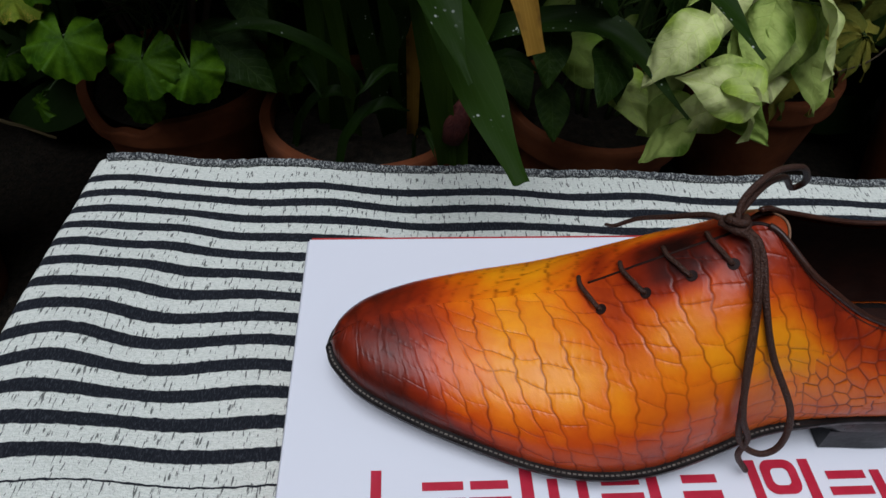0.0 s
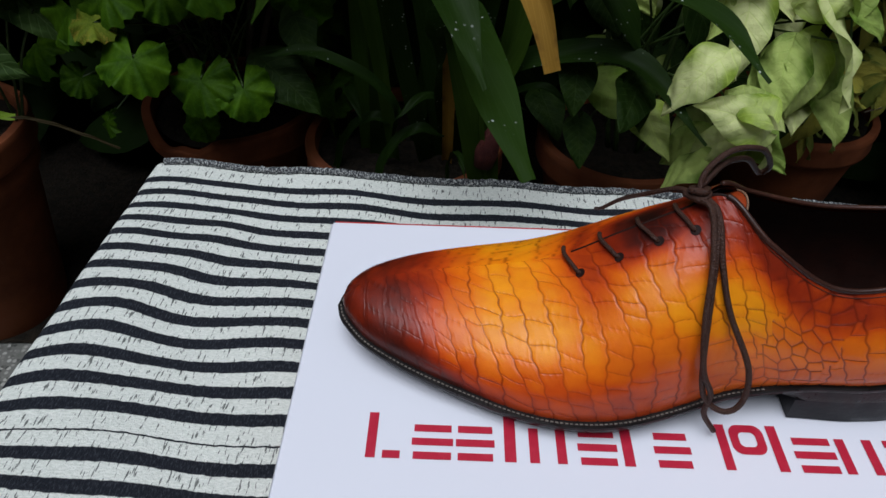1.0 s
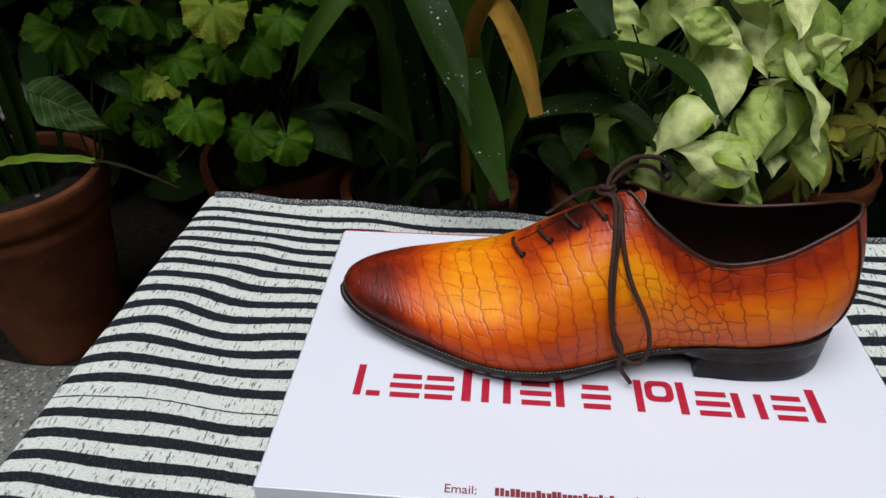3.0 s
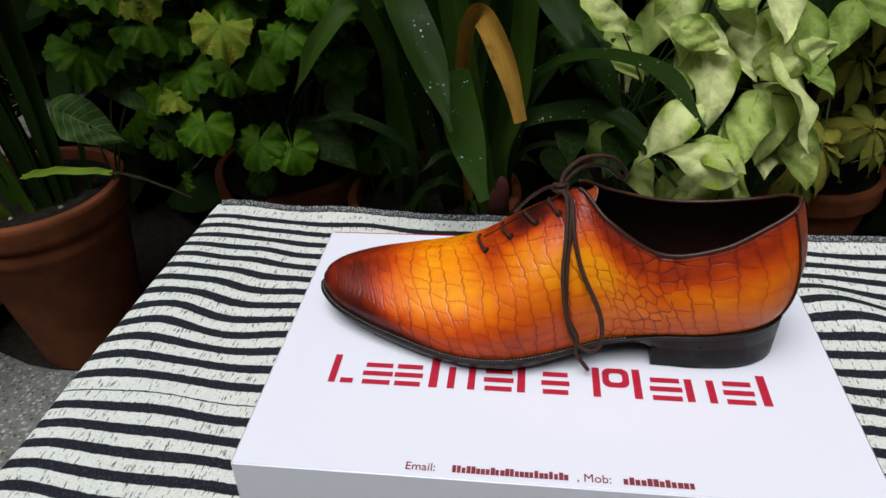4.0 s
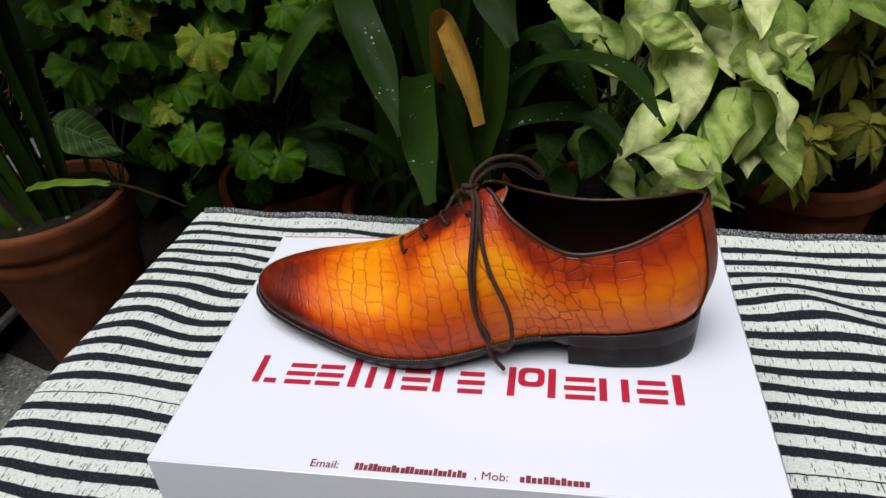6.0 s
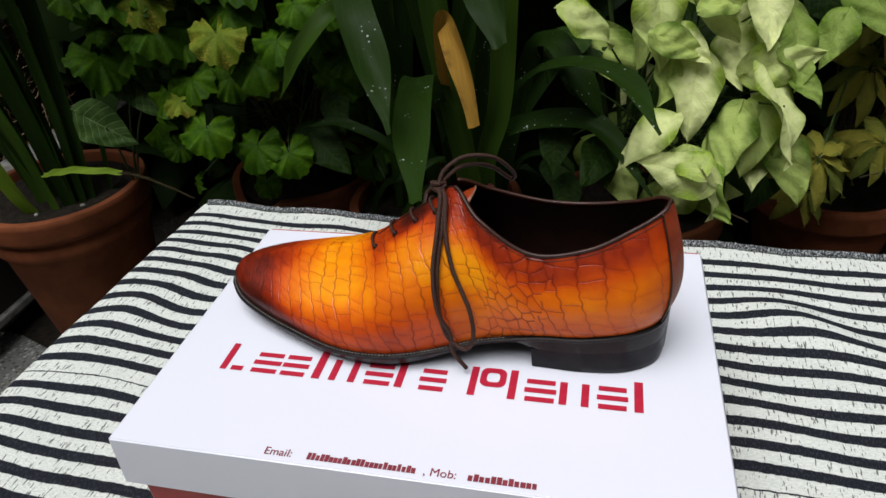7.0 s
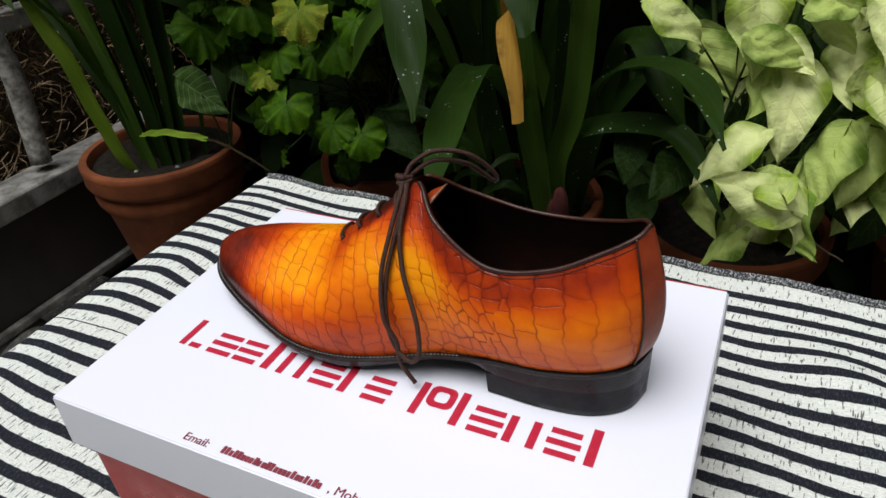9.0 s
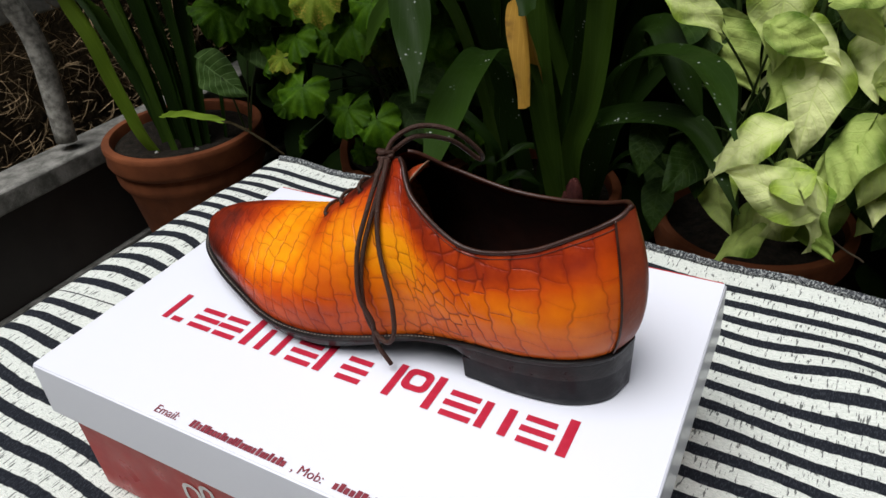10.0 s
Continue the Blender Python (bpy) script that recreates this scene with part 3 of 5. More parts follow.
def scales(P, seed):
    """Creases of the embossed hide: long rows of square scales, breaking into small uneven plates at the bend."""
    rng = np.random.RandomState(seed)
    nu, nv = P.shape[:2]
    du = np.linalg.norm(np.diff(P[:, nv // 2], axis=0), axis=1)
    a = np.concatenate([[0], np.cumsum(du)])
    b = np.concatenate([np.zeros((nu, 1)), np.cumsum(np.linalg.norm(np.diff(P, axis=1), axis=2), axis=1)], axis=1)
    A = np.repeat(a[:, None], nv, 1)
    length = a[-1]
    # the rows lean towards the toe as they rise, and sway
    A = A + 0.26 * (b - 0.03) + 0.0016 * np.sin(b * 105 + A * 45) + 0.0008 * np.sin(A * 170 + b * 190)
    b = b + 0.0014 * np.sin(A * 85 + 1.7) + 0.0007 * np.sin(A * 300 + b * 130)
    bounds, x = [], -0.04
    while x < length + 0.08:
        f = x / length
        bounds.append(x)
        x += (0.0108 - 0.0020 * math.exp(-((f - 0.10) / 0.09) ** 2) - 0.0022 * math.exp(-((f - 0.66) / 0.07) ** 2) + 0.0035 * float(smooth(0.76, 0.9, f))) * rng.uniform(0.85, 1.15)
    bounds = np.array(bounds)
    amp, phs, frq = rng.uniform(0.0003, 0.0012, len(bounds)), rng.uniform(0, 6.28, len(bounds)), rng.uniform(90, 230, len(bounds))
    Af, bf = A.ravel(), b.ravel()
    place = lambda q: bounds[q] + amp[q] * np.sin(bf * frq[q] + phs[q]) + 0.0004 * np.sin(bf * 900 + phs[q] * 3)
    col = np.clip(np.searchsorted(bounds, Af) - 1, 1, len(bounds) - 3)
    long_edge = np.full(len(Af), 1.0)
    for k in (-1, 0, 1, 2):
        long_edge = np.minimum(long_edge, np.abs(Af - place(col + k)))
    col = np.where(Af < place(col), col - 1, col)
    col = np.where(Af > place(col + 1), col + 1, col)
    nrow = 24
    size = np.array([0.0082 * rng.uniform(0.85, 1.2) + 0.003 * float(smooth(0.76, 0.9, bx / length)) for bx in bounds])
    cross = np.cumsum(rng.uniform(0.65, 1.35, (len(bounds), nrow)) * size[:, None], axis=1) - rng.uniform(0.004, 0.016, len(bounds))[:, None]
    slope, keep = rng.uniform(-0.25, 0.10, (len(bounds), nrow)), rng.uniform(0, 1, (len(bounds), nrow)) < 0.9
    weak = rng.uniform(0.00006, 0.00036, (len(bounds), nrow))
    bend = rng.uniform(-10, 10, (len(bounds), nrow))
    dx = Af - bounds[col] - 0.005
    edge = long_edge.copy()
    for r in range(nrow):
        d = np.abs(bf - (cross[col, r] + slope[col, r] * dx + bend[col, r] * dx * dx))
        edge = np.minimum(edge, np.where(keep[col, r], d * 1.2 + weak[col, r], 1.0))
    row = (bf[:, None] > cross[col]).sum(1)
    tone = rng.uniform(-1, 1, (len(bounds), nrow + 1))[col, np.clip(row, 0, nrow)]
    # small plates where the foot bends: borders of jittered cells
    cell = 0.0076
    gx, gy = Af / cell, bf / cell
    best, second, near_id = np.full(len(Af), 9.0), np.full(len(Af), 9.0), np.zeros(len(Af), int)
    jit = rng.uniform(-0.36, 0.36, (96, 48, 2))
    ix, iy = np.floor(gx).astype(int), np.floor(gy).astype(int)
    for ox in (-1, 0, 1):
        for oy in (-1, 0, 1):
            cx, cy = (ix + ox) % 96, (iy + oy) % 48
            d = np.hypot(gx - (ix + ox + 0.5 + jit[cx, cy, 0]), 0.85 * (gy - (iy + oy + 0.5 + jit[cx, cy, 1])))
            closer = d < best
            second = np.where(closer, best, np.minimum(second, d))
            near_id = np.where(closer, cx * 48 + cy, near_id)
            best = np.where(closer, d, best)
    plates = (second - best) * 0.5 * cell
    f = P[..., 0].ravel()
    zone = np.exp(-((f - 0.050 - 0.25 * (bf - 0.025)) / 0.018) ** 2)
    mixed = zone > 0.45 + 0.12 * np.sin(bf * 260) * np.sin(Af * 190)
    edge = np.where(mixed, plates + 0.00008, edge)
    tone = np.where(mixed, rng.uniform(-1, 1, 96 * 48)[near_id], tone)
    return edge.reshape(nu, nv), A, b, tone.reshape(nu, nv), zone.reshape(nu, nv)


def burnish(P, ss, vs):
    """0 amber to 1 dark: dark toe, welt line, facing, collar and heel seam, a lighter vamp and quarter."""
    x = P[..., 0]
    v = np.asarray(vs)[None, :] + 0 * x
    toe = 1 - smooth(-0.134, -0.080, x + 0.010 * np.sin(v * 5.5) - 0.040 * (1 - v) ** 2)
    low = (1 - smooth(0.08, 0.52, v)) * (0.38 - 0.24 * smooth(-0.02, 0.05, x))
    eyelets = np.exp(-((x + 0.012) / 0.022) ** 2) * smooth(0.66, 0.90, v)
    smudge = 0.42 * np.exp(-((x + 0.034 - 0.020 * (0.8 - v)) / 0.009) ** 2) * smooth(0.42, 0.80, v)
    throat = smooth(-0.018, 0.006, x) * (1 - 0.25 * smooth(0.03, 0.05, x)) * smooth(0.46, 0.84, v) * 0.56
    collar = smooth(0.012, 0.045, x) * smooth(0.54, 0.94, v) * 0.39
    joint = 0.19 * np.exp(-((x - 0.056) / 0.022) ** 2) * smooth(0.10, 0.6, v)
    heel = 0.14 * smooth(0.110, 0.131, x)
    side = 0.10 + 0.06 * smooth(0.03, 0.075, x)
    spot = -0.09 * np.exp(-((x + 0.066) / 0.026) ** 2 - ((v - 0.62) / 0.26) ** 2) - 0.13 * np.exp(-((x - 0.020) / 0.020) ** 2 - ((v - 0.45) / 0.25) ** 2)
    total = side + spot + np.maximum.reduce([0.63 * toe, low, 0.85 * eyelets, smudge, throat, collar, joint, heel]) + 0.10 * toe * (1 - v)
    return np.clip(total, 0, 1)


def upper_side(name, rows, sign, nu, nv, seed, parent):
    ss, vs = np.linspace(0, 1, nu), np.linspace(0, 1, nv)
    P = side_surface(rows, sign, ss, vs)
    edge, A, b, tone, zone = scales(P, seed)
    gu, gv = np.gradient(P, axis=0), np.gradient(P, axis=1)
    N = np.cross(gu, gv)
    N /= np.linalg.norm(N, axis=2)[..., None] + 1e-12
    if N[nu // 2, nv // 3, 1] * sign > 0:
        N = -N
    # sharpness differs from place to place
    depth = 0.74 + 0.26 * np.sin(A * 75 + 3 * np.sin(b * 110)) * np.sin(b * 95)
    x = P[..., 0]
    depth *= 0.38 + 0.62 * smooth(-0.130, -0.080, x)
    depth *= 1 + 0.40 * zone - 0.34 * smooth(0.085, 0.115, x)
    depth *= 1 - smooth(0.97, 1.0, np.asarray(vs))[None, :] * smooth(-0.05, -0.03, x)
    groove = (1 - smooth(0.00008, 0.00064, edge)) * depth
    pillow = smooth(0.0, 0.0035, edge)
    fine = np.maximum(0, np.sin(A * 2100 + 2 * np.sin(b * 300))) * (1 - smooth(0.001, 0.003, edge)) * 0.00009
    P = P + N * (-0.00026 * groove + 0.00015 * pillow * depth + fine)[..., None]
    me = mesh(name, P.reshape(-1, 3), grid_faces(nu, nv, flip=sign > 0), LEATHER)
    for key, val in (("crease", groove), ("burnish", burnish(P, ss, vs) + 0.035 * tone + 0.04 * (1 - pillow))):
        at = me.attributes.new(key, "FLOAT", "POINT")
        at.data.foreach_set("value", val.ravel().astype(np.float32))
    return part(name, me, parent)


def at_side(rows, sign, s, v, lift=0.0):
    e = 0.004
    Q = side_surface(rows, sign, np.clip([s - e, s, s + e], 0, 1), np.clip([v - 0.02, v, v + 0.02], 0, 1))
    n = np.cross(Q[2, 1] - Q[0, 1], Q[1, 2] - Q[1, 0])
    n /= np.linalg.norm(n) + 1e-12
    if n[1] * sign > 0:
        n = -n
    return Q[1, 1] + n * lift


def outline(inset, z_of):
    """The plan of the sole as a closed ring, moved inwards by inset."""
    n = spline([r[:3] for r in NEAR], 160)
    f = spline([r[:3] for r in FAR], 160)[::-1]
    ring_pts = np.vstack([n[:-1], f[:-1]])
    tan = np.roll(ring_pts, -1, 0) - np.roll(ring_pts, 1, 0)
    nrm = np.stack([-tan[:, 1], tan[:, 0]], -1)
    nrm /= np.linalg.norm(nrm, axis=1)[:, None] + 1e-12
    out = ring_pts.copy()
    out[:, :2] += nrm * (inset(ring_pts[:, 0])[:, None] if callable(inset) else inset)
    out[:, 2] = z_of(ring_pts)
    return out


def crisp(me, degrees=38):
    me.set_sharp_from_angle(angle=radians(degrees))
    return me


def stack(name, rings, mat, parent, label=""):
    """A solid between closed rings of equal count, from the lowest to the highest."""
    n = len(rings[0])
    verts = np.vstack(rings)
    faces = grid_faces(len(rings), n, True, True)
    faces += [tuple(range(n))[::-1], tuple(range((len(rings) - 1) * n, len(rings) * n))]
    return part(name, crisp(mesh(name, verts, faces, mat)), parent, label)


def under(x):
    """Height of the outsole's lower face over the lid."""
    return LID + 0.0008 + 0.0068 * (1 - smooth(-0.15, -0.075, x)) + 0.0130 * smooth(-0.025, 0.062, x) + 0.0030 * smooth(0.062, 0.136, x)


def build_shoe():
    s = thing("leather_shoe", "burnished amber crocodile-embossed leather oxford shoe on a white box", "shoe")
    upper = upper_side("upper", NEAR, 1, 960, 250, 3, s)
    tagged(upper, "amber embossed leather with dark burnished toe")
    upper_side("upper", FAR, -1, 260, 80, 5, s)
    # sole: welt, outsole and stitches
    zt = lambda r: r[:, 2] + 0.0002
    heelwards = lambda a, b: (lambda x: a + (b - a) * smooth(0.045, 0.065, x))
    welt = stack("welt", [outline(heelwards(-0.0026, -0.0022), lambda r: r[:, 2] - 0.0024), outline(heelwards(-0.0033, -0.0024), lambda r: r[:, 2] - 0.0018), outline(heelwards(-0.0033, -0.0024), lambda r: r[:, 2] - 0.0004), outline(heelwards(-0.0027, -0.0018), zt), outline(0.004, zt)], SOLE, s, "black leather welt")
    stack("outsole", [outline(heelwards(0.0075, -0.0020), lambda r: under(r[:, 0])), outline(heelwards(0.0035, -0.0021), lambda r: under(r[:, 0]) + 0.0008), outline(heelwards(-0.0008, -0.0022), lambda r: np.minimum(under(r[:, 0]) + 0.0038, r[:, 2] - 0.0027)), outline(-0.0022, lambda r: r[:, 2] - 0.0026)], SOLE, s, "thin black leather outsole")
    line = outline(-0.0018, lambda r: r[:, 2] + 0.0004)
    seg = np.linalg.norm(np.roll(line, -1, 0) - line, axis=1)
    total, gap = np.concatenate([[0], np.cumsum(seg)]), 0.0021
    closed = np.vstack([line, line[:1]])
    verts, faces = [], []
    for k in range(int(total[-1] / gap)):
        a, b = k * gap, k * gap + 0.0014
        p = np.array([np.interp(a, total, closed[:, j]) for j in range(3)])
        q = np.array([np.interp(b, total, closed[:, j]) for j in range(3)])
        if p[0] > 0.045:
            continue
        d = (q - p) / (np.linalg.norm(q - p) + 1e-9)
        w = np.array([-d[1], d[0], 0]) * 0.0004
        o = len(verts)
        up = np.array([0, 0, 0.0005])
        verts += [p - w, p + w, q + w, q - w, (p * 0.7 + q * 0.3) + up, (p * 0.3 + q * 0.7) + up]
        faces += [(o, o + 1, o + 4), (o + 1, o + 2, o + 5, o + 4), (o + 2, o + 3, o + 5), (o + 3, o, o + 4, o + 5)]
    part("welt_stitching", mesh("welt_stitching", verts, faces, THREAD), welt, "pale stitches along the welt")
    # heel block with a straight front
    full = outline(-0.0021, lambda r: r[:, 2])
    heel_ring = full[full[:, 0] > 0.0595]
    k0 = int(np.argmax(np.linalg.norm(np.diff(heel_ring[:, :2], axis=0), axis=1)))
    heel_ring = np.roll(heel_ring, -(k0 + 1), 0) if k0 + 1 < len(heel_ring) and np.linalg.norm(heel_ring[k0 + 1, :2] - heel_ring[k0, :2]) > 0.02 else heel_ring
    c = heel_ring[:, :2].mean(0)
    levels = []
    for f in (0.0, 0.03, 0.25, 0.5, 0.75, 1.0):
        top = under(heel_ring[:, 0])
        r = heel_ring.copy()
        squeeze = 0.985 + 0.015 * f - (0.012 if f == 0 else 0)
        r[:, :2] = c + (r[:, :2] - c) * squeeze
        r[:, 2] = LID + 0.0006 + (top - LID) * f
        levels.append(r)
    stack("heel", levels, HEEL, s, "black stacked leather heel")
    # lining inside the collar
    ss, vs = np.linspace(0.55, 1, 120), np.linspace(0.05, 0.985, 24)
    for rows, sign in ((NEAR, 1), (FAR, -1)):
        P = side_surface(rows, sign, ss, vs)
        tan = np.gradient(P[:, 12, :2], axis=0)
        nrm = np.stack([-tan[:, 1], tan[:, 0]], -1) * sign
        nrm /= np.linalg.norm(nrm, axis=1)[:, None] + 1e-12
        P[..., :2] += nrm[:, None, :] * 0.0024
        part("lining", mesh("lining", P.reshape(-1, 3), grid_faces(len(ss), len(vs), flip=sign < 0), LINING), s, "very dark brown leather lining")
    stack("insole", [outline(0.006, lambda r: r[:, 2] + 0.001), outline(0.006, lambda r: r[:, 2] + 0.004)], LINING, s, "dark insole")
    # rolled edge of the collar
    sc = np.linspace(0.60, 1, 140)
    rim = np.vstack([side_surface(NEAR, 1, sc, [0.0, 1.0])[:, 1], side_surface(FAR, -1, sc[::-1], [0.0, 1.0])[1:, 1]])
    rim[:, 2] += 0.0002
    part("collar_binding", tube("collar_binding", rim, 0.00115, BINDING, n=0, sides=8), s, "dark piped collar edge")
    # row of stitches under the collar
    st = []
    for a in np.linspace(0.62, 0.935, 60):
        st.append(at_side(NEAR, 1, a, 0.955, 0.0003))
    part("collar_seam", tube("collar_seam", st, 0.00018, BINDING, n=160, sides=5), s, "dark stitched seam below the collar")
    # strip covering the back seam
    strip, sides = [], ([], [])
    for v in np.linspace(0.02, 1.0, 24):
        a = 0.940 - 0.010 * v
        p0, p2 = at_side(NEAR, 1, a, v, 0.0009), at_side(FAR, -1, a, v, 0.0009)
        q0, q2 = at_side(NEAR, 1, 0.975, v, 0.0012), at_side(FAR, -1, 0.975, v, 0.0012)
        p1 = side_surface(NEAR, 1, [1.0], [v])[0, 0] + np.array([0.0014, 0, 0])
        strip.append(spline([p0, q0, p1, q2, p2], 17))
        sides[0].append(p0)
        sides[1].append(p2)
    back_strip = part("back_strip", mesh("back_strip", np.array(strip).reshape(-1, 3), grid_faces(24, 17), RED_LEATHER), s, "red-brown leather strip over the heel seam")
    for line in sides:
        part("strip_edge", tube("strip_edge", line, 0.0006, BINDING, n=60, sides=6), back_strip, "dark cut edge of the strip")
    # tongue
    tv = []
    for i, a in enumerate(np.linspace(0, 1, 22)):
        x = -0.030 + 0.050 * a
        z = np.interp(x, [-0.03, 0.0, 0.014, 0.028], [0.586, 0.610, 0.6225, 0.6275])
        half = 0.010 + 0.002 * a
        for j, b in enumerate(np.linspace(-1, 1, 17)):
            tv.append((x + 0.004 * (1 - b * b) * a, 0.0185 + half * b, z - 0.006 * b * b + 0.003 * a * a - 0.002))
    tongue = part("tongue", mesh("tongue", tv, grid_faces(22, 17), RED_LEATHER), s, "reddish brown leather tongue")
    tongue.modifiers.new("thickness", "SOLIDIFY").thickness = 0.0016
    edge = [np.array(tv[21 * 17 + j]) + np.array([0.0004, 0, 0.0003]) for j in range(17)]
    part("tongue_edge", tube("tongue_edge", edge, 0.0005, TONGUE_EDGE, n=40, sides=6), tongue, "pale raw edge")
    # lace rungs with their holes
    for s0 in (0.403, 0.446, 0.487, 0.527):
        eye = at_side(NEAR, 1, s0 + 0.015, 0.825, 0.0004)
        pts = [at_side(NEAR, 1, s0 + 0.015, 0.825, -0.0015), at_side(NEAR, 1, s0 + 0.013, 0.835, 0.0012), at_side(NEAR, 1, s0 + 0.008, 0.89, 0.0019), at_side(NEAR, 1, s0 + 0.002, 0.975, 0.0016), at_side(FAR, -1, s0 + 0.001, 0.93, 0.0010), at_side(FAR, -1, s0, 0.89, -0.0015)]
        part("lace_rung", tube("lace_rung", pts, 0.00098, LACE, n=40, sides=8), s, "dark brown waxed cotton lace")
        hole = bmesh.new()
        bmesh.ops.create_circle(hole, cap_ends=True, radius=0.0022, segments=14)
        nrm = Vector(at_side(NEAR, 1, s0 + 0.015, 0.825, 1.0) - at_side(NEAR, 1, s0 + 0.015, 0.825, 0.0))
        m = Matrix.Translation(Vector(eye)) @ nrm.to_track_quat("Z", "Y").to_matrix().to_4x4()
        part("eyelet", from_bm("eyelet", hole, LINING), s, "dark punched eyelet", m)
    # slit between the facings
    slit = [at_side(NEAR, 1, a, 1.0, -0.0003) for a in np.linspace(0.412, 0.60, 20)]
    part("facing_slit", tube("facing_slit", slit, 0.0007, LINING, n=60, sides=6), s, "dark slit between the facings")
    K = np.array([0.0035, 0.0155, 0.6275])
    side = lambda a, v, l=0.0026: at_side(NEAR, 1, a, v, l)
    knot = [K + np.array(p) for p in ((-.004, .003, -.001), (0, -.004, .001), (.004, 0, .0015), (0, .004, .0005), (-.003, 0, .003), (.001, -.003, .004), (.004, .002, .002))]
    part("lace_knot", tube("lace_knot", knot, 0.0015, LACE, n=70, sides=9), s, "dark brown lace knot")
    loop = [K, side(.578, .88, .004), side(.560, .66, .003), side(.547, .42, .003), side(.546, .22, .004), side(.556, .08, .006), side(.580, .03, .011), side(.602, .08, .012), side(.601, .22, .009), side(.574, .42, .003), side(.567, .62, .003), side(.577, .84, .004), K + np.array([.003, -.001, .001])]
    part("lace_loop", tube("lace_loop", loop, 0.00128, LACE, n=150, sides=9), s, "dark brown lace loop hanging down the side")
    tail = [K + np.array([-.001, -.002, 0]), side(.572, .88, .006), side(.554, .64, .0055), side(.541, .42, .005), side(.544, .22, .006), side(.560, .10, .007), np.array([.016, -.0305, .547]), np.array([.0235, -.0305, .5345])]
    part("lace_end", tube("lace_end", tail, 0.00125, LACE, n=110, sides=9), s, "dark brown lace end with bound tip")
    back = [K, K + np.array([.003, .006, .008]), K + np.array([.014, .013, .0135]), K + np.array([.029, .020, .010]), K + np.array([.039, .028, -.003]), K + np.array([.037, .031, -.009]), K + np.array([.026, .023, .003]), K + np.array([.012, .012, .008]), K + np.array([.002, .004, .002])]
    part("lace_loop", tube("lace_loop", back, 0.00128, LACE, n=120, sides=9), s, "dark brown lace loop arching over the collar")
    far_end = [K, K + np.array([-.005, .010, -.004]), K + np.array([-.013, .022, -.016]), K + np.array([-.019, .036, -.030]), np.array([-.021, .060, .5855]), np.array([-.0225, .066, .5805])]
    part("lace_end", tube("lace_end", far_end, 0.00125, LACE, n=60, sides=9, taper=0.35), s, "dark brown lace end with bound tip")
    return s


build_shoe()

# ---- pots ----
def pot(label, x, y, radius, height, seed, rim=0.04, chip=0, banded=0):
    p = thing("terracotta_pot", label, "flower pot", "pots behind the table", at=(x, y, 0))
    r, h = radius, height
    prof = [(0.001, 0.0), (0.62 * r, 0.0), (0.64 * r, 0.006), (0.90 * r, h - rim - 0.012), (0.915 * r, h - rim - 0.004), (0.985 * r, h - rim), (1.0 * r, h - rim + 0.006),
            (0.985 * r, h - rim * 0.5), (1.0 * r, h - 0.010), (1.0 * r, h - 0.003), (0.985 * r, h), (0.90 * r, h), (0.885 * r, h - 0.004), (0.86 * r, h - 0.05), (0.6 * r, 0.03), (0.001, 0.03)]
    if banded:
        # second, lower ridge under a groove
        prof[3:7] = [(0.86 * r, h - 0.088), (0.905 * r, h - 0.078), (0.935 * r, h - 0.070), (0.945 * r, h - 0.060), (0.925 * r, h - 0.050), (0.915 * r, h - 0.045), (0.975 * r, h - 0.040), (1.0 * r, h - 0.032)]
    body = lathe("pot_body", prof, TERRACOTTA, 72, 0.006, seed)
    crisp(body, 50)
    if chip:
        # a piece broken out of the rim
        for v in body.vertices:
            a = math.degrees(math.atan2(v.co.y, v.co.x))
            k = math.exp(-((a + 128) / 20) ** 2) + 0.5 * math.exp(-((a + 100) / 9) ** 2)
            if v.co.z > h - 0.045:
                v.co.z -= k * 0.030 * (v.co.z - (h - 0.045)) / 0.045
    part("pot_body", body, p)
    soil = [(0.001, h - 0.010)] + [(0.87 * r * f, h - 0.014 + 0.004 * math.sin(9 * f + seed)) for f in (0.2, 0.4, 0.6, 0.8, 1.0)]
    part("soil", lathe("soil", soil[::-1], SOIL_AND_SHADE, 40, 0.01, seed), p, "dark damp potting soil")
    return p


pot("reddish terracotta pot with a thick banded rim, standing on the floor", -0.780, 0.527, 0.137, 0.315, 1, 0.036, banded=1)
pot("chipped orange terracotta pot holding a geranium", -0.43, 0.725, 0.134, 0.262, 2, chip=1)
pot("brown terracotta pot crowded with strap-leaved bulbs", -0.16, 0.605, 0.135, 0.280, 3)
pot("dull terracotta pot under pale arrowhead leaves", 0.15, 0.635, 0.125, 0.275, 4)
pot("dark red terracotta pot beneath a variegated umbrella plant", 0.46, 0.80, 0.125, 0.235, 5)
pot("large dark brown terracotta pot in deep shade", 0.78, 0.70, 0.16, 0.30, 6)

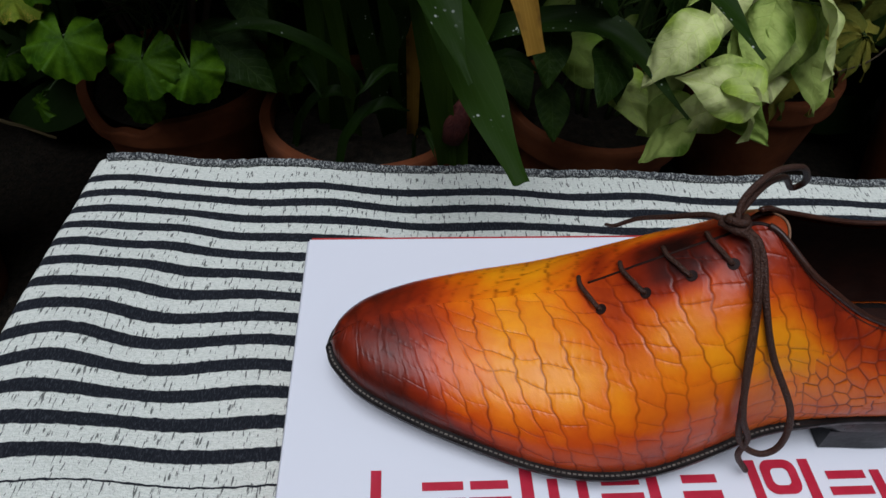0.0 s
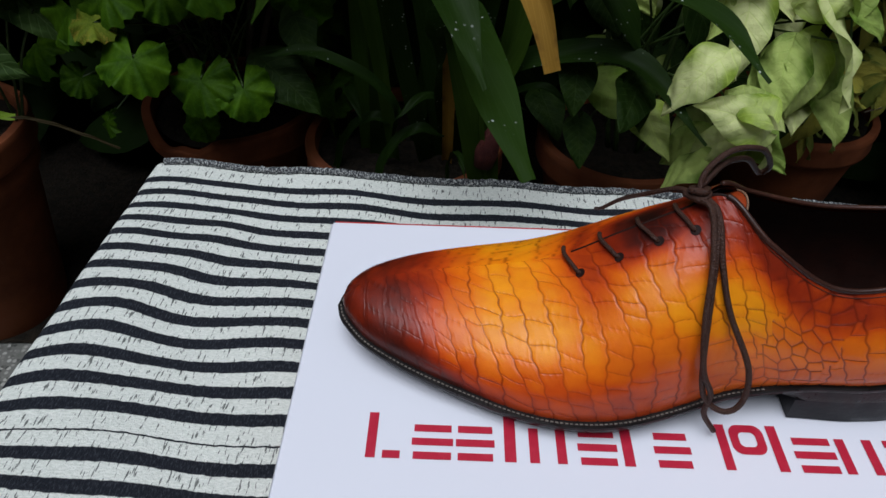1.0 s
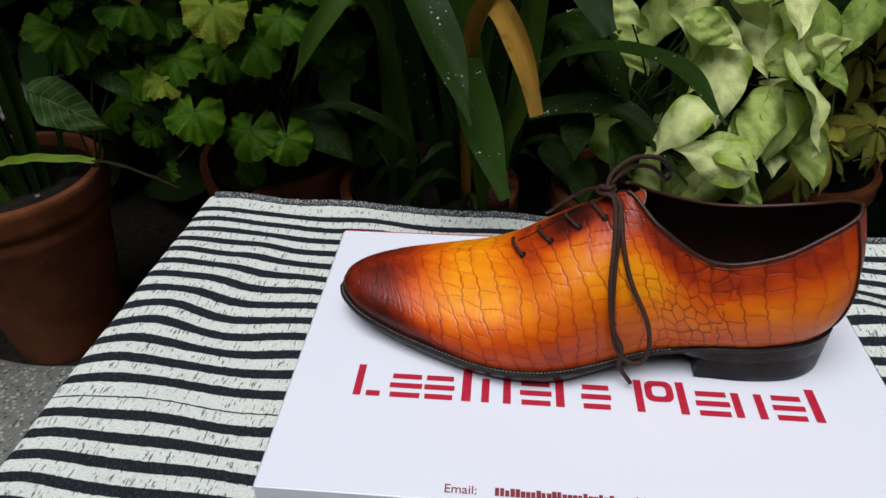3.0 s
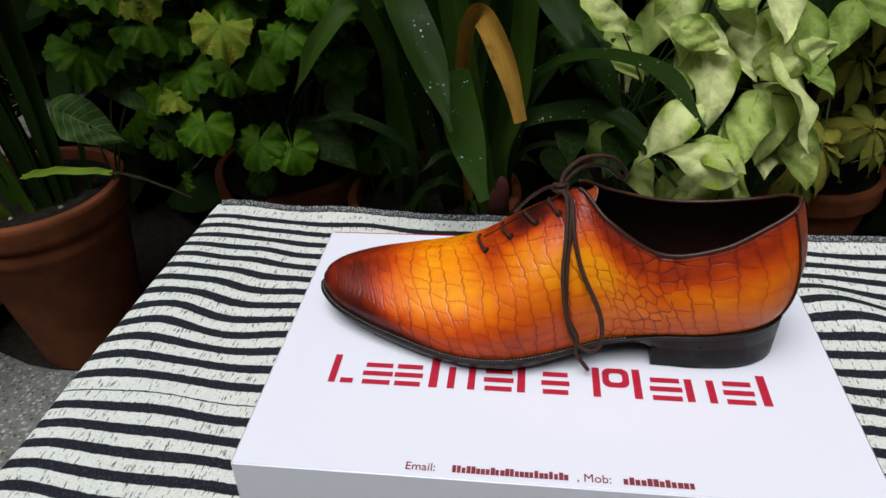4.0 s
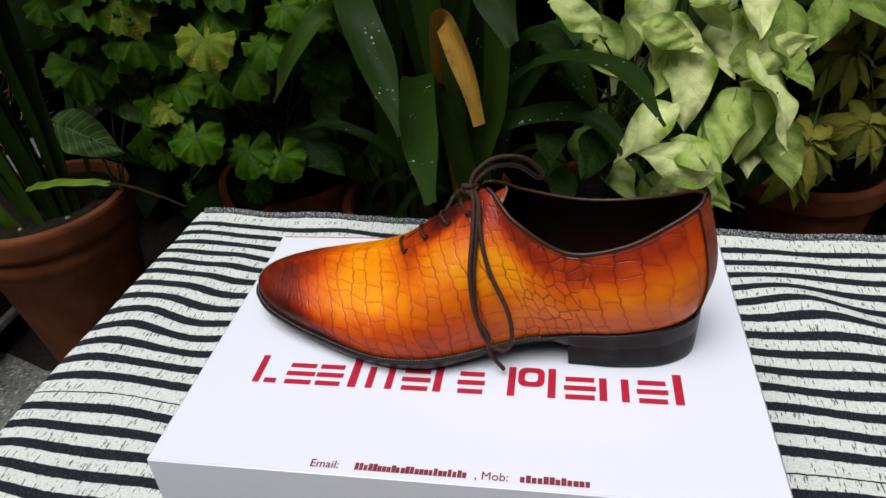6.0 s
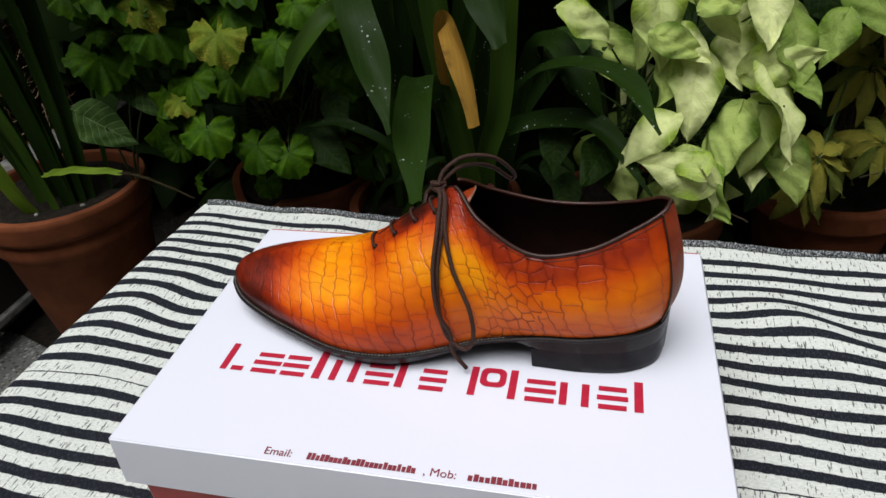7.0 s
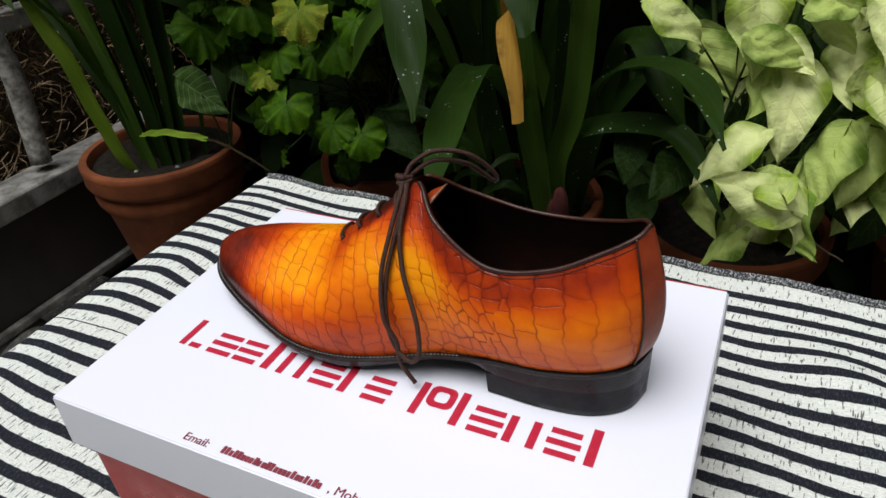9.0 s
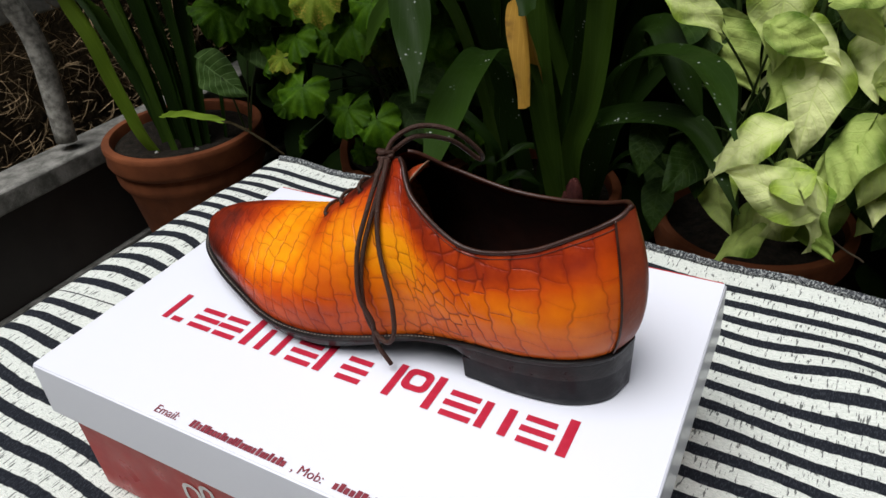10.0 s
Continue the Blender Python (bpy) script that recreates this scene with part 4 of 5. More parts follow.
# ---- dark sheet for the floor shade between the pots, and a stone ----
def build_shade_and_stone():
    r = random.Random(41)
    n, m = 70, 26
    verts = []
    for i in range(n):
        x = -1.15 + 2.5 * i / (n - 1)
        edge = 0.44 + 0.03 * math.sin(6 * x + 1) + 0.02 * math.sin(17 * x) - 0.05 * math.exp(-((x + 0.45) / 0.2) ** 2)
        for j in range(m):
            f = j / (m - 1)
            verts.append((x + r.gauss(0, 0.004), edge + (1.42 - edge) * f, 0.004 + (0.006 + r.uniform(0, 0.007)) * min(1, 6 * f)))
    # this dark sheet stands in for shade on the floor
    tagged(part("leaf_litter", mesh("leaf_litter", verts, grid_faces(n, m), SOIL_AND_SHADE)), "dark sheet laid over the floor as shade between the pots", "soil", kind="stuff")
    bm = bmesh.new()
    bmesh.ops.create_icosphere(bm, subdivisions=3, radius=0.06)
    for v in bm.verts:
        k = 1 + 0.18 * noise.noise(v.co * 22) + 0.06 * noise.noise(v.co * 60)
        v.co = (v.co.x * k * 1.25, v.co.y * k, (v.co.z * k * 0.48) + 0.027)
    st = part("stone", from_bm("stone", bm, CONCRETE, True), m=pose(-0.995, 0.25, -0.004, 0, 0, 25))
    tagged(st, "rounded grey stone lying beside the trough", "stone")


build_shade_and_stone()

# ---- planter at the side ----
def build_planter():
    t = thing("planter_trough", "dark panelled trough with a weathered pale ledge and dry straw behind", "planter")
    t.matrix_basis = pose(-0.97, 0.2, -0.024, 0, 0, 0)
    part("panel", box_mesh("panel", -0.05, 0.0, -1.6, 1.2, 0.09, 0.262, DARK_PANEL, 0.003), t, "dark grey metal side panel")
    part("foot_rail", box_mesh("foot_rail", -0.05, 0.012, -1.6, 1.2, 0.075, 0.0895, CONCRETE, 0.003), t)
    part("ledge", box_mesh("ledge", -0.07, 0.012, -1.6, 1.2, 0.262, 0.300, CONCRETE, 0.006, 3), t, "weathered grey concrete ledge")
    part("back_board", box_mesh("back_board", -0.30, -0.22, -1.6, 1.2, 0, 0.9, simple("brown_earth_bank", (0.05, 0.036, 0.02), (0.13, 0.095, 0.055), 30, 0.95, 1.0, 0.01, 0.2, 3), 0.01), t)
    rng = random.Random(8)
    verts, faces = [], []
    for i in range(2600):
        x, y, z = rng.uniform(-0.24, -0.06), rng.uniform(-0.15, 0.75), rng.uniform(0.26, 0.75)
        x = -0.06 - 0.17 * (z - 0.26) / 0.5 - rng.uniform(0, 0.05)
        d = Vector((rng.gauss(0, 0.3), rng.gauss(0, 1), rng.gauss(-0.3, 0.6))).normalized() * rng.uniform(0.02, 0.07)
        w = Vector((rng.gauss(0, 1), rng.gauss(0, 1), rng.gauss(0, 1))).cross(d).normalized() * 0.0009
        a = Vector((x, y, z))
        m = a + d * 0.5 + Vector((rng.uniform(0, 0.012), 0, rng.uniform(-0.004, 0.008)))
        o = len(verts)
        verts += [a - w, a + w, m + w, m - w, a + d]
        faces += [(o, o + 1, o + 2, o + 3), (o + 3, o + 2, o + 4)]
    part("upper_rail", box_mesh("upper_rail", -0.19, -0.145, -1.6, 1.2, 0.505, 0.545, CONCRETE, 0.006, 3), t, "weathered grey upper rail")
    tagged(part("dry_straw", mesh("dry_straw", verts, faces, STRAW), t), "tangled dry brown straw", kind="stuff")
    pole = thing("bamboo_pole", "weathered grey pole leaning on the trough ledge", "pole")
    part("shaft", tube("shaft", [(-0.998, 0.444, 0.291), (-0.998, 0.453, 0.38), (-0.998, 0.458, 0.438), (-0.998, 0.455, 0.492), (-1.0, 0.442, 0.542), (-1.01, 0.41, 0.62), (-1.03, 0.36, 0.75)], 0.0185, POLE, 30, 12), pole)


build_planter()


# ---- leaves ----
def leaf_uv(me, uvs):
    layer = me.uv_layers.new(name="UVMap")
    for lp in me.loops:
        layer.data[lp.index].uv = uvs[lp.vertex_index]


def strap_mesh(name, line, width, mat, fold=0.25, tipw=0.12, up=(0, -0.4, 1)):
    """A long channelled blade along a smooth line; widest in the middle, pointed at the tip."""
    c = spline(line, 34)
    tan = np.gradient(c, axis=0)
    tan /= np.linalg.norm(tan, axis=1)[:, None]
    verts, uvs = [], []
    for i in range(34):
        f = i / 33
        w = width * 0.5 * (0.62 + 0.38 * math.sin(min(1, f * 1.5) * math.pi / 2)) * (1 - smooth(0.72, 1.0, np.float64(f)) ** 1.6 * (1 - tipw))
        side = np.cross(tan[i], np.array(up, float))
        side /= np.linalg.norm(side) + 1e-9
        n = np.cross(side, tan[i])
        for j in range(7):
            b = (j - 3) / 3
            verts.append(c[i] + side * w * b + n * w * fold * (abs(b) ** 1.5) + n * 0.0012 * math.sin(f * 22 + b * 3))
            uvs.append((0.5 + 0.5 * b, f))
    me = mesh(name, verts, grid_faces(34, 7), mat)
    leaf_uv(me, uvs)
    return me


def blade_mesh(name, mat, outline_fn, rows=26, cols=13, cup=0.16, droop=0.22, ruffle=0.02, seed=0):
    """A leaf of length 1 along +y from its stalk, normal +z; outline_fn(f) gives (half width, shift along y)."""
    rng = random.Random(seed)
    p1, p2, p3, p4 = (rng.uniform(0, 6.28) for _ in range(4))
    lean = rng.uniform(-0.12, 0.12)
    verts, uvs = [], []
    for i in range(rows):
        f = i / (rows - 1)
        w, back = outline_fn(f)
        for j in range(cols):
            b = -1 + 2 * j / (cols - 1)
            edge = 1 + 0.05 * math.sin(11 * f + p4 + 2 * b) * abs(b)
            x = b * w * edge + lean * f * f
            y = f - back * abs(b) ** 1.3
            z = cup * abs(b) * w * 1.6 - cup * b * b * w * 1.3 - droop * f * f + ruffle * math.sin(6 * f + 3 * b + p1) * abs(b)
            z += ruffle * 0.9 * math.sin(12 * f + p2) * b * b + 0.35 * ruffle * math.sin(19 * f + 6 * b + p3) + 0.06 * b * math.sin(p4)
            verts.append((x, y, z))
            uvs.append((0.5 + 0.5 * b * min(1, 0.35 + w * 1.6), f))
    me = mesh(name, verts, grid_faces(rows, cols, flip=True), mat)
    leaf_uv(me, uvs)
    return me


def arrow_outline(f):
    w = 0.37 * (math.sin(min(1, f / 0.36) * math.pi / 2) ** 0.55) * (1 - max(0, (f - 0.30) / 0.70) ** 1.55)
    return max(w, 0.004), 0.24 * (1 - f) ** 2


def oval_outline(f):
    return max(0.004, 0.24 * math.sin(math.pi * min(1, f ** 0.8)) ** 0.8), 0.0


def finger_outline(f):
    return max(0.004, 0.17 * math.sin(math.pi * f ** 0.75) ** 0.75), 0.0


def round_leaf(name, mat, seed):
    """A scalloped, ruffled round leaf with a notch at its stalk."""
    rng = random.Random(seed)
    lobes, verts, uvs = 7, [], []
    ph = rng.uniform(0, 6.28)
    rings, spokes = 9, 64
    for i in range(rings):
        r = i / (rings - 1)
        for j in range(spokes):
            a = -math.pi / 2 + radians(16) + (2 * math.pi - radians(32)) * j / (spokes - 1)
            lob = 1 + r * r * (0.10 * abs(math.cos(lobes * (a + math.pi / 2) / 2)) ** 0.9 - 0.06 + 0.020 * math.cos(28 * a + ph))
            R = 0.5 * r * lob
            z = 0.06 * r - 0.16 * r * r + r * r * 0.060 * math.cos(lobes * (a + math.pi / 2)) + r ** 3 * 0.055 * math.sin(2 * lobes * a + ph) + r * r * 0.08 * math.sin(3 * a + 2 * ph) + 0.05 * r * math.sin(2 * a + ph) - 0.12 * r * r * max(0, math.sin(a))
            verts.append((R * math.cos(a), R * math.sin(a) + 0.06, z))
            uvs.append((0.5 + 0.5 * r * abs(math.sin(lobes * (a + math.pi / 2) / 2)) * (1 if j % 2 else 1), r))
    me = mesh(name, verts, grid_faces(rings, spokes, flip=True), mat)
    leaf_uv(me, uvs)
    return me


def facing(centre, size, turn, normal, anchor=0.5):
    """Pose of a leaf of length 1: turn is the way its tip points seen from the front (0 right, 90 down)."""
    n = Vector(normal).normalized()
    right = Vector((1, 0, 0))
    right = (right - n * right.dot(n)).normalized()
    upv = n.cross(right)
    a = radians(turn)
    tip = (right * math.cos(a) - upv * math.sin(a)).normalized()
    xax = tip.cross(n)
    m = Matrix((xax, tip, n)).transposed().to_4x4()
    return Matrix.Translation(Vector(centre) - tip * size * anchor) @ m @ Matrix.Scale(size, 4)


def stalk(name, a, b, radius, parent, mat, sag=0.0):
    a, b = Vector(a), Vector(b)
    mid = (a + b) / 2 + Vector((0, 0, sag))
    return part(name, tube(name, [a, mid, b], radius, mat, 14, 6, 0.3), parent)


ROUND = [round_leaf("leaf", GERANIUM, k) for k in range(4)] + [round_leaf("leaf", GERANIUM_OLD, 9)]
ARROWS = [blade_mesh("leaf", ARROW, arrow_outline, seed=k, ruffle=0.055, cup=0.3, droop=0.22 + 0.08 * (k % 3)) for k in range(6)]
ARROWS_MID = [blade_mesh("leaf", ARROW_MID, arrow_outline, seed=k + 20, ruffle=0.06, cup=0.3, droop=0.3) for k in range(3)]
ARROWS_SHADED = [blade_mesh("leaf", ARROW_SHADED, arrow_outline, seed=k + 7) for k in range(3)]
CALA = blade_mesh("leaf", CALADIUM, arrow_outline, seed=3, ruffle=0.03)
FINGERS = [blade_mesh("leaf", UMBRELLA, finger_outline, rows=16, cols=7, seed=k, droop=0.3) for k in range(3)]

# ---- plants ----
def scatter_normal(r, spread=0.32):
    return (r.gauss(0, spread), -0.62 + r.gauss(0, spread * 0.6), 0.72 + r.gauss(0, spread * 0.6))


def build_geranium():
    p = thing("geranium", "bushy green geranium with scalloped leaves, some yellowing, in a pot", "plant", "potted plants", at=(-0.43, 0.725, 0.235))
    home = Vector(p.location)
    r = random.Random(21)
    # x, y, z, width, turn of the leaves that stand in front
    front = ((-.494, .50, .586, .098, 70), (-.524, .50, .622, .090, 110), (-.348, .48, .540, .078, 80), (-.271, .55, .501, .085, 90),
             (-.380, .50, .606, .085, 60), (-.307, .47, .571, .066, 100), (-.585, .50, .577, .034, 90), (-.461, .50, .510, .072, 70),
             (-.436, .468, .452, .078, 85), (-.373, .48, .423, .078, 100), (-.329, .48, .414, .070, 75), (-.535, .55, .321, .042, 90),
             (-.419, .56, .318, .050, 90), (-.553, .56, .376, .050, 120), (-.281, .48, .612, .062, 60), (-.239, .48, .612, .060, 110), (-.603, .50, .632, .075, 90))
    old = ((-.382, .46, .584, .076, 60), (-.472, .48, .483, .050, 150))
    for i, (x, y, z, w, a) in enumerate(front + old):
        me = ROUND[4] if i >= len(front) else ROUND[i % 4]
        n = scatter_normal(r, 0.3)
        c = Vector((x, y, z)) - home
        part("leaf", me, p, m=facing(c, w * 0.94, a, n, 0.0))
        foot = Vector((r.uniform(-0.03, 0.03), r.uniform(-0.03, 0.03), 0.05 + r.uniform(0, 0.15)))
        stalk("leaf_stalk", foot, c, 0.0016, p, STEM, 0.02)
    # crown leaves, tilted to the light
    for i in range(64):
        f = r.random()
        z = 0.46 + 0.22 * f ** 0.7
        c = Vector((-0.40 + r.uniform(-0.23, 0.19), r.uniform(0.50, 0.60), z)) - home
        n = (r.gauss(0, 0.35), -0.45 + r.gauss(0, 0.3), 0.85)
        part("leaf", ROUND[4] if i % 16 == 7 else ROUND[i % 4], p, m=facing(c, r.uniform(0.052, 0.096), r.uniform(40, 140), n, 0.0))
        if i % 3 == 0:
            stalk("leaf_stalk", Vector((r.uniform(-0.04, 0.04), r.uniform(-0.03, 0.03), 0.08 + r.uniform(0, 0.15))), c, 0.0015, p, STEM, 0.02)
    for i in range(50):
        z = r.uniform(0.34, 1.0)
        c = Vector((r.uniform(-0.72, -0.20), r.uniform(0.60 - 0.10 * (z > 0.6), 0.80), z)) - home
        part("leaf", ROUND[r.choice((0, 1, 2, 3, 3, 0, 1, 2, 4))], p, m=facing(c, r.uniform(0.055, 0.092), r.uniform(20, 160), scatter_normal(r, 0.4), 0.0))
    for i in range(7):
        a = r.uniform(0, 6.28)
        stalk("stem", (0.03 * math.cos(a), 0.03 * math.sin(a), -0.01), (0.16 * math.cos(a), 0.07 * math.sin(a), r.uniform(0.2, 0.5)), 0.005, p, BROWN_STEM, 0.02)
    # a strip of the lower leaves belongs to a neighbour with broad leaves, shade put into their colour
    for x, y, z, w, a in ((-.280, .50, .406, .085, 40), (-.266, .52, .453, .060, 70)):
        part("leaf", ARROWS_SHADED[0], p, m=facing(Vector((x, y, z)) - home, w, a, scatter_normal(r, 0.15)))


def build_caladium():
    p = thing("caladium", "veined green caladium leaf standing beside the banded pot", "plant", "potted plants", at=(-0.66, 0.56, 0.29))
    home = Vector(p.location)
    r = random.Random(4)
    for x, y, z, w, a, n in ((-.625, .500, .432, .094, 22, (0.0, -0.80, 0.55)), (-.571, .54, .469, .085, 30, (0.3, -0.5, 0.7)), (-.60, .56, .50, .07, 100, (0, -0.6, 0.7))):
        c = Vector((x, y, z)) - home
        part("leaf", CALA, p, m=facing(c, w, a, n))
        stalk("leaf_stalk", (0, 0, 0), c, 0.002, p, STEM, 0.02)


def blade(p, name, pts, width, mat, fold=0.25, up=(0, -0.4, 1), tipw=0.12):
    home = Vector(p.location)
    return part(name, strap_mesh(name, [tuple(Vector(q) - home) for q in pts], width, mat, fold, tipw, up), p)


def build_left_straps():
    p = thing("strap_leaved_bulb", "tall strap-leaved bulb plant growing from the banded pot", "plant", "potted plants", at=(-0.755, 0.50, 0.29))
    blade(p, "leaf", ((-.778, .465, .285), (-.785, .452, .335), (-.804, .45, .398), (-.823, .45, .48), (-.853, .45, .547), (-.915, .44, .68)), 0.030, STRAP_LIGHT, 0.55, (0.3, -1, 0.1))
    fan = random.Random(6)
    for k in range(15):
        f = k / 14
        x0, y0 = -0.776 + 0.060 * f + fan.gauss(0, 0.005), 0.470 + 0.050 * fan.random()
        lean, back = -0.27 + 0.23 * f + fan.gauss(0, 0.035), 0.02 + 0.09 * fan.random()
        h = fan.uniform(0.42, 0.56)
        pts = ((x0, y0, .262), (x0 + 0.16 * lean, y0 + 0.3 * back, .262 + 0.3 * h), (x0 + 0.50 * lean, y0 + 0.7 * back, .262 + 0.68 * h), (x0 + 1.05 * lean, y0 + back, .262 + h))
        blade(p, "leaf", pts, fan.uniform(0.014, 0.030), STRAP_MID if k in (1, 4, 7) else STRAP_GREEN, 0.5, (0.3, -1, 0.1))
    for x, y, ln in ((-0.752, 0.445, 0.05), (-0.735, 0.47, 0.07), (-0.79, 0.44, 0.04)):
        blade(p, "withered_leaf", ((x, y, .264), (x + 0.2 * ln, y - 0.3 * ln, .264 + 0.5 * ln), (x + 0.7 * ln, y - 0.5 * ln, .264 + 0.4 * ln)), 0.009, BROWN_STEM_LEAF, 0.4)
    blade(p, "leaf", ((-.70, .54, .262), (-.66, .54, .46), (-.60, .52, .56), (-.52, .50, .58), (-.47, .49, .55)), 0.020, STRAP_GREEN, 0.4)
    blade(p, "leaf", ((-.80, .54, .262), (-.86, .50, .50), (-.86, .42, .60), (-.79, .36, .625), (-.73, .33, .60)), 0.026, STRAP_MID, 0.4)
    blade(p, "leaf", ((-.462, .43, .360), (-.50, .43, .378), (-.541, .43, .393), (-.575, .43, .396)), 0.004, BROWN_STEM_LEAF, 0.3, (0, -0.5, 1), 0.9)
    blade(p, "leaf", ((-.565, .43, .3955), (-.591, .43, .397), (-.643, .43, .396), (-.675, .43, .391), (-.701, .43, .386)), 0.013, STRAP_LIGHT, 0.3, (0, -0.5, 1), 0.6)
    r = random.Random(2)
    bm = bmesh.new()
    for i in range(7):
        a, d, s = r.uniform(0, 6.28), r.uniform(0.03, 0.10), r.uniform(0.003, 0.007)
        bmesh.ops.create_icosphere(bm, subdivisions=1, radius=s, matrix=pose(0.02 + d * math.cos(a), d * math.sin(a), 0.004, r.uniform(0, 90), 0, r.uniform(0, 90)) @ Matrix.Diagonal((1, 0.8, 0.6, 1)))
    peb = thing("pebbles", "small pale pebbles scattered on the potting soil", "pebbles", kind="stuff", at=(-0.780, 0.527, 0.299))
    part("pebble", from_bm("pebble", bm, simple("pale_pebble", (0.12, 0.13, 0.10), (0.34, 0.34, 0.30), 60, 0.7, 0.3), True), peb)


def build_centre_straps():
    p = thing("strap_leaved_bulb", "strap-leaved bulb plant with speckled leaves arching over the table edge", "plant", "potted plants", at=(-0.13, 0.56, 0.26))
    # hanging blades
    blade(p, "leaf", ((-.13, .56, .27), (-.17, .50, .54), (-.165, .38, .69), (-.128, .27, .668), (-.099, .22, .625), (-.076, .174, .585)), 0.033, STRAP_SPECKED, 0.3, (0.4, -1, 0.6))
    blade(p, "leaf", ((-.10, .57, .27), (-.115, .50, .46), (-.098, .37, .560), (-.082, .275, .574), (-.068, .208, .562), (-.048, .136, .545)), 0.034, STRAP_SPECKED, 0.12, (0.1, -0.5, 1), 0.3)
    blade(p, "leaf", ((-.09, .58, .27), (-.05, .50, .56), (-.022, .36, .705), (-.005, .24, .70), (.003, .205, .682), (.017, .171, .657)), 0.034, STRAP_SPECKED, 0.3, (-0.2, -0.8, 0.7), 0.35)
    blade(p, "withered_leaf", ((-.10, .56, .27), (-.098, .50, .47), (-.085, .42, .575), (-.068, .365, .618), (-.054, .325, .622), (-.036, .29, .596), (-.022, .263, .553)), 0.023, WITHERED, 0.55, (-0.3, -1, 0.3), 0.55)
    blade(p, "leaf", ((-.07, .57, .27), (-.03, .53, .45), (.011, .48, .525), (.055, .43, .552), (.092, .375, .567), (.120, .32, .564), (.142, .270, .546)), 0.030, STRAP_SPECKED, 0.3, (0.3, -0.6, 0.8))
    blade(p, "leaf", ((-.06, .58, .27), (-.01, .56, .50), (.028, .50, .557), (.064, .46, .525), (.095, .45, .475)), 0.030, STRAP_SPECKED, 0.3, (0.2, -0.8, 0.6))
    blade(p, "leaf", ((-.08, .56, .27), (-.045, .50, .425), (.02, .47, .469), (.087, .44, .476), (.148, .36, .432)), 0.028, STRAP_SPECKED, 0.3, (0.2, -0.6, 0.8))
    blade(p, "leaf", ((-.17, .56, .27), (-.185, .50, .50), (-.205, .44, .610), (-.246, .405, .580), (-.283, .40, .522)), 0.024, STRAP_MID, 0.4, (-0.2, -0.9, 0.5))
    blade(p, "leaf", ((-.18, .55, .27), (-.164, .50, .387), (-.24, .495, .447), (-.312, .50, .441)), 0.016, STRAP_SPECKED, 0.3)
    # upright blades behind
    r = random.Random(17)
    for i in range(14):
        a = r.uniform(-0.16, 0.16)
        b = r.uniform(-0.02, 0.10)
        lean, back = r.gauss(0, 0.11), r.uniform(-0.06, 0.16)
        h = r.uniform(0.35, 0.75)
        x0, y0 = -0.13 + a * 0.5, 0.57 + b * 0.6
        pts = ((x0, y0, .265), (x0 + lean * 0.2, y0 + back * 0.2, .265 + h * 0.4), (x0 + lean * 0.55, y0 + back * 0.5, .265 + h * 0.78), (x0 + lean, y0 + back, .265 + h))
        blade(p, "leaf", pts, r.uniform(0.022, 0.040), STRAP_GREEN if r.random() < 0.7 else STRAP_MID, 0.45, (r.gauss(0, 0.3), -1, 0.1))
    # thick green leaf stalks over a reddish bulb
    for pts, w in ((((-.060, .50, .27), (-.072, .485, .36), (-.088, .48, .475), (-.106, .48, .62), (-.12, .49, .85)), 0.034), (((-.045, .50, .27), (-.054, .485, .398), (-.033, .48, .482), (-.023, .48, .60), (-.01, .49, .85)), 0.030)):
        blade(p, "leaf_stalk", pts, w, STRAP_MID, 0.7, (0, -1, 0.1), 0.6)
    bulb = lathe("bulb", [(0.001, 0.055), (0.007, 0.05), (0.013, 0.035), (0.017, 0.012), (0.014, -0.01), (0.001, -0.014)], simple("reddish_bulb_skin", (0.06, 0.010, 0.010), (0.13, 0.03, 0.022), 60, 0.7, 0.8, 0.003), 20, 0.06, 3)
    part("bulb", bulb, p, "reddish papery bulb", pose(0.075, -0.070, 0.062, 12, 8, 0) @ Matrix.Diagonal((0.8, 0.8, 1, 1)))
    # low dry blades at the pot's edge
    for i in range(16):
        a = r.uniform(0, 6.28)
        x0, y0 = -0.16 + 0.10 * math.cos(a), 0.59 + 0.09 * math.sin(a)
        d = r.uniform(0, 6.28)
        ln = r.uniform(0.05, 0.13)
        pts = ((x0, y0, .262), (x0 + 0.2 * ln * math.cos(d), y0 + 0.2 * ln * math.sin(d), .262 + 0.6 * ln), (x0 + 0.6 * ln * math.cos(d), y0 + 0.6 * ln * math.sin(d), .262 + 0.95 * ln), (x0 + ln * math.cos(d), y0 + ln * math.sin(d), .262 + 0.8 * ln))
        blade(p, "leaf", pts, r.uniform(0.007, 0.016), r.choice((STRAP_GREEN, STRAP_LIGHT, STRAP_GREEN)), 0.3)


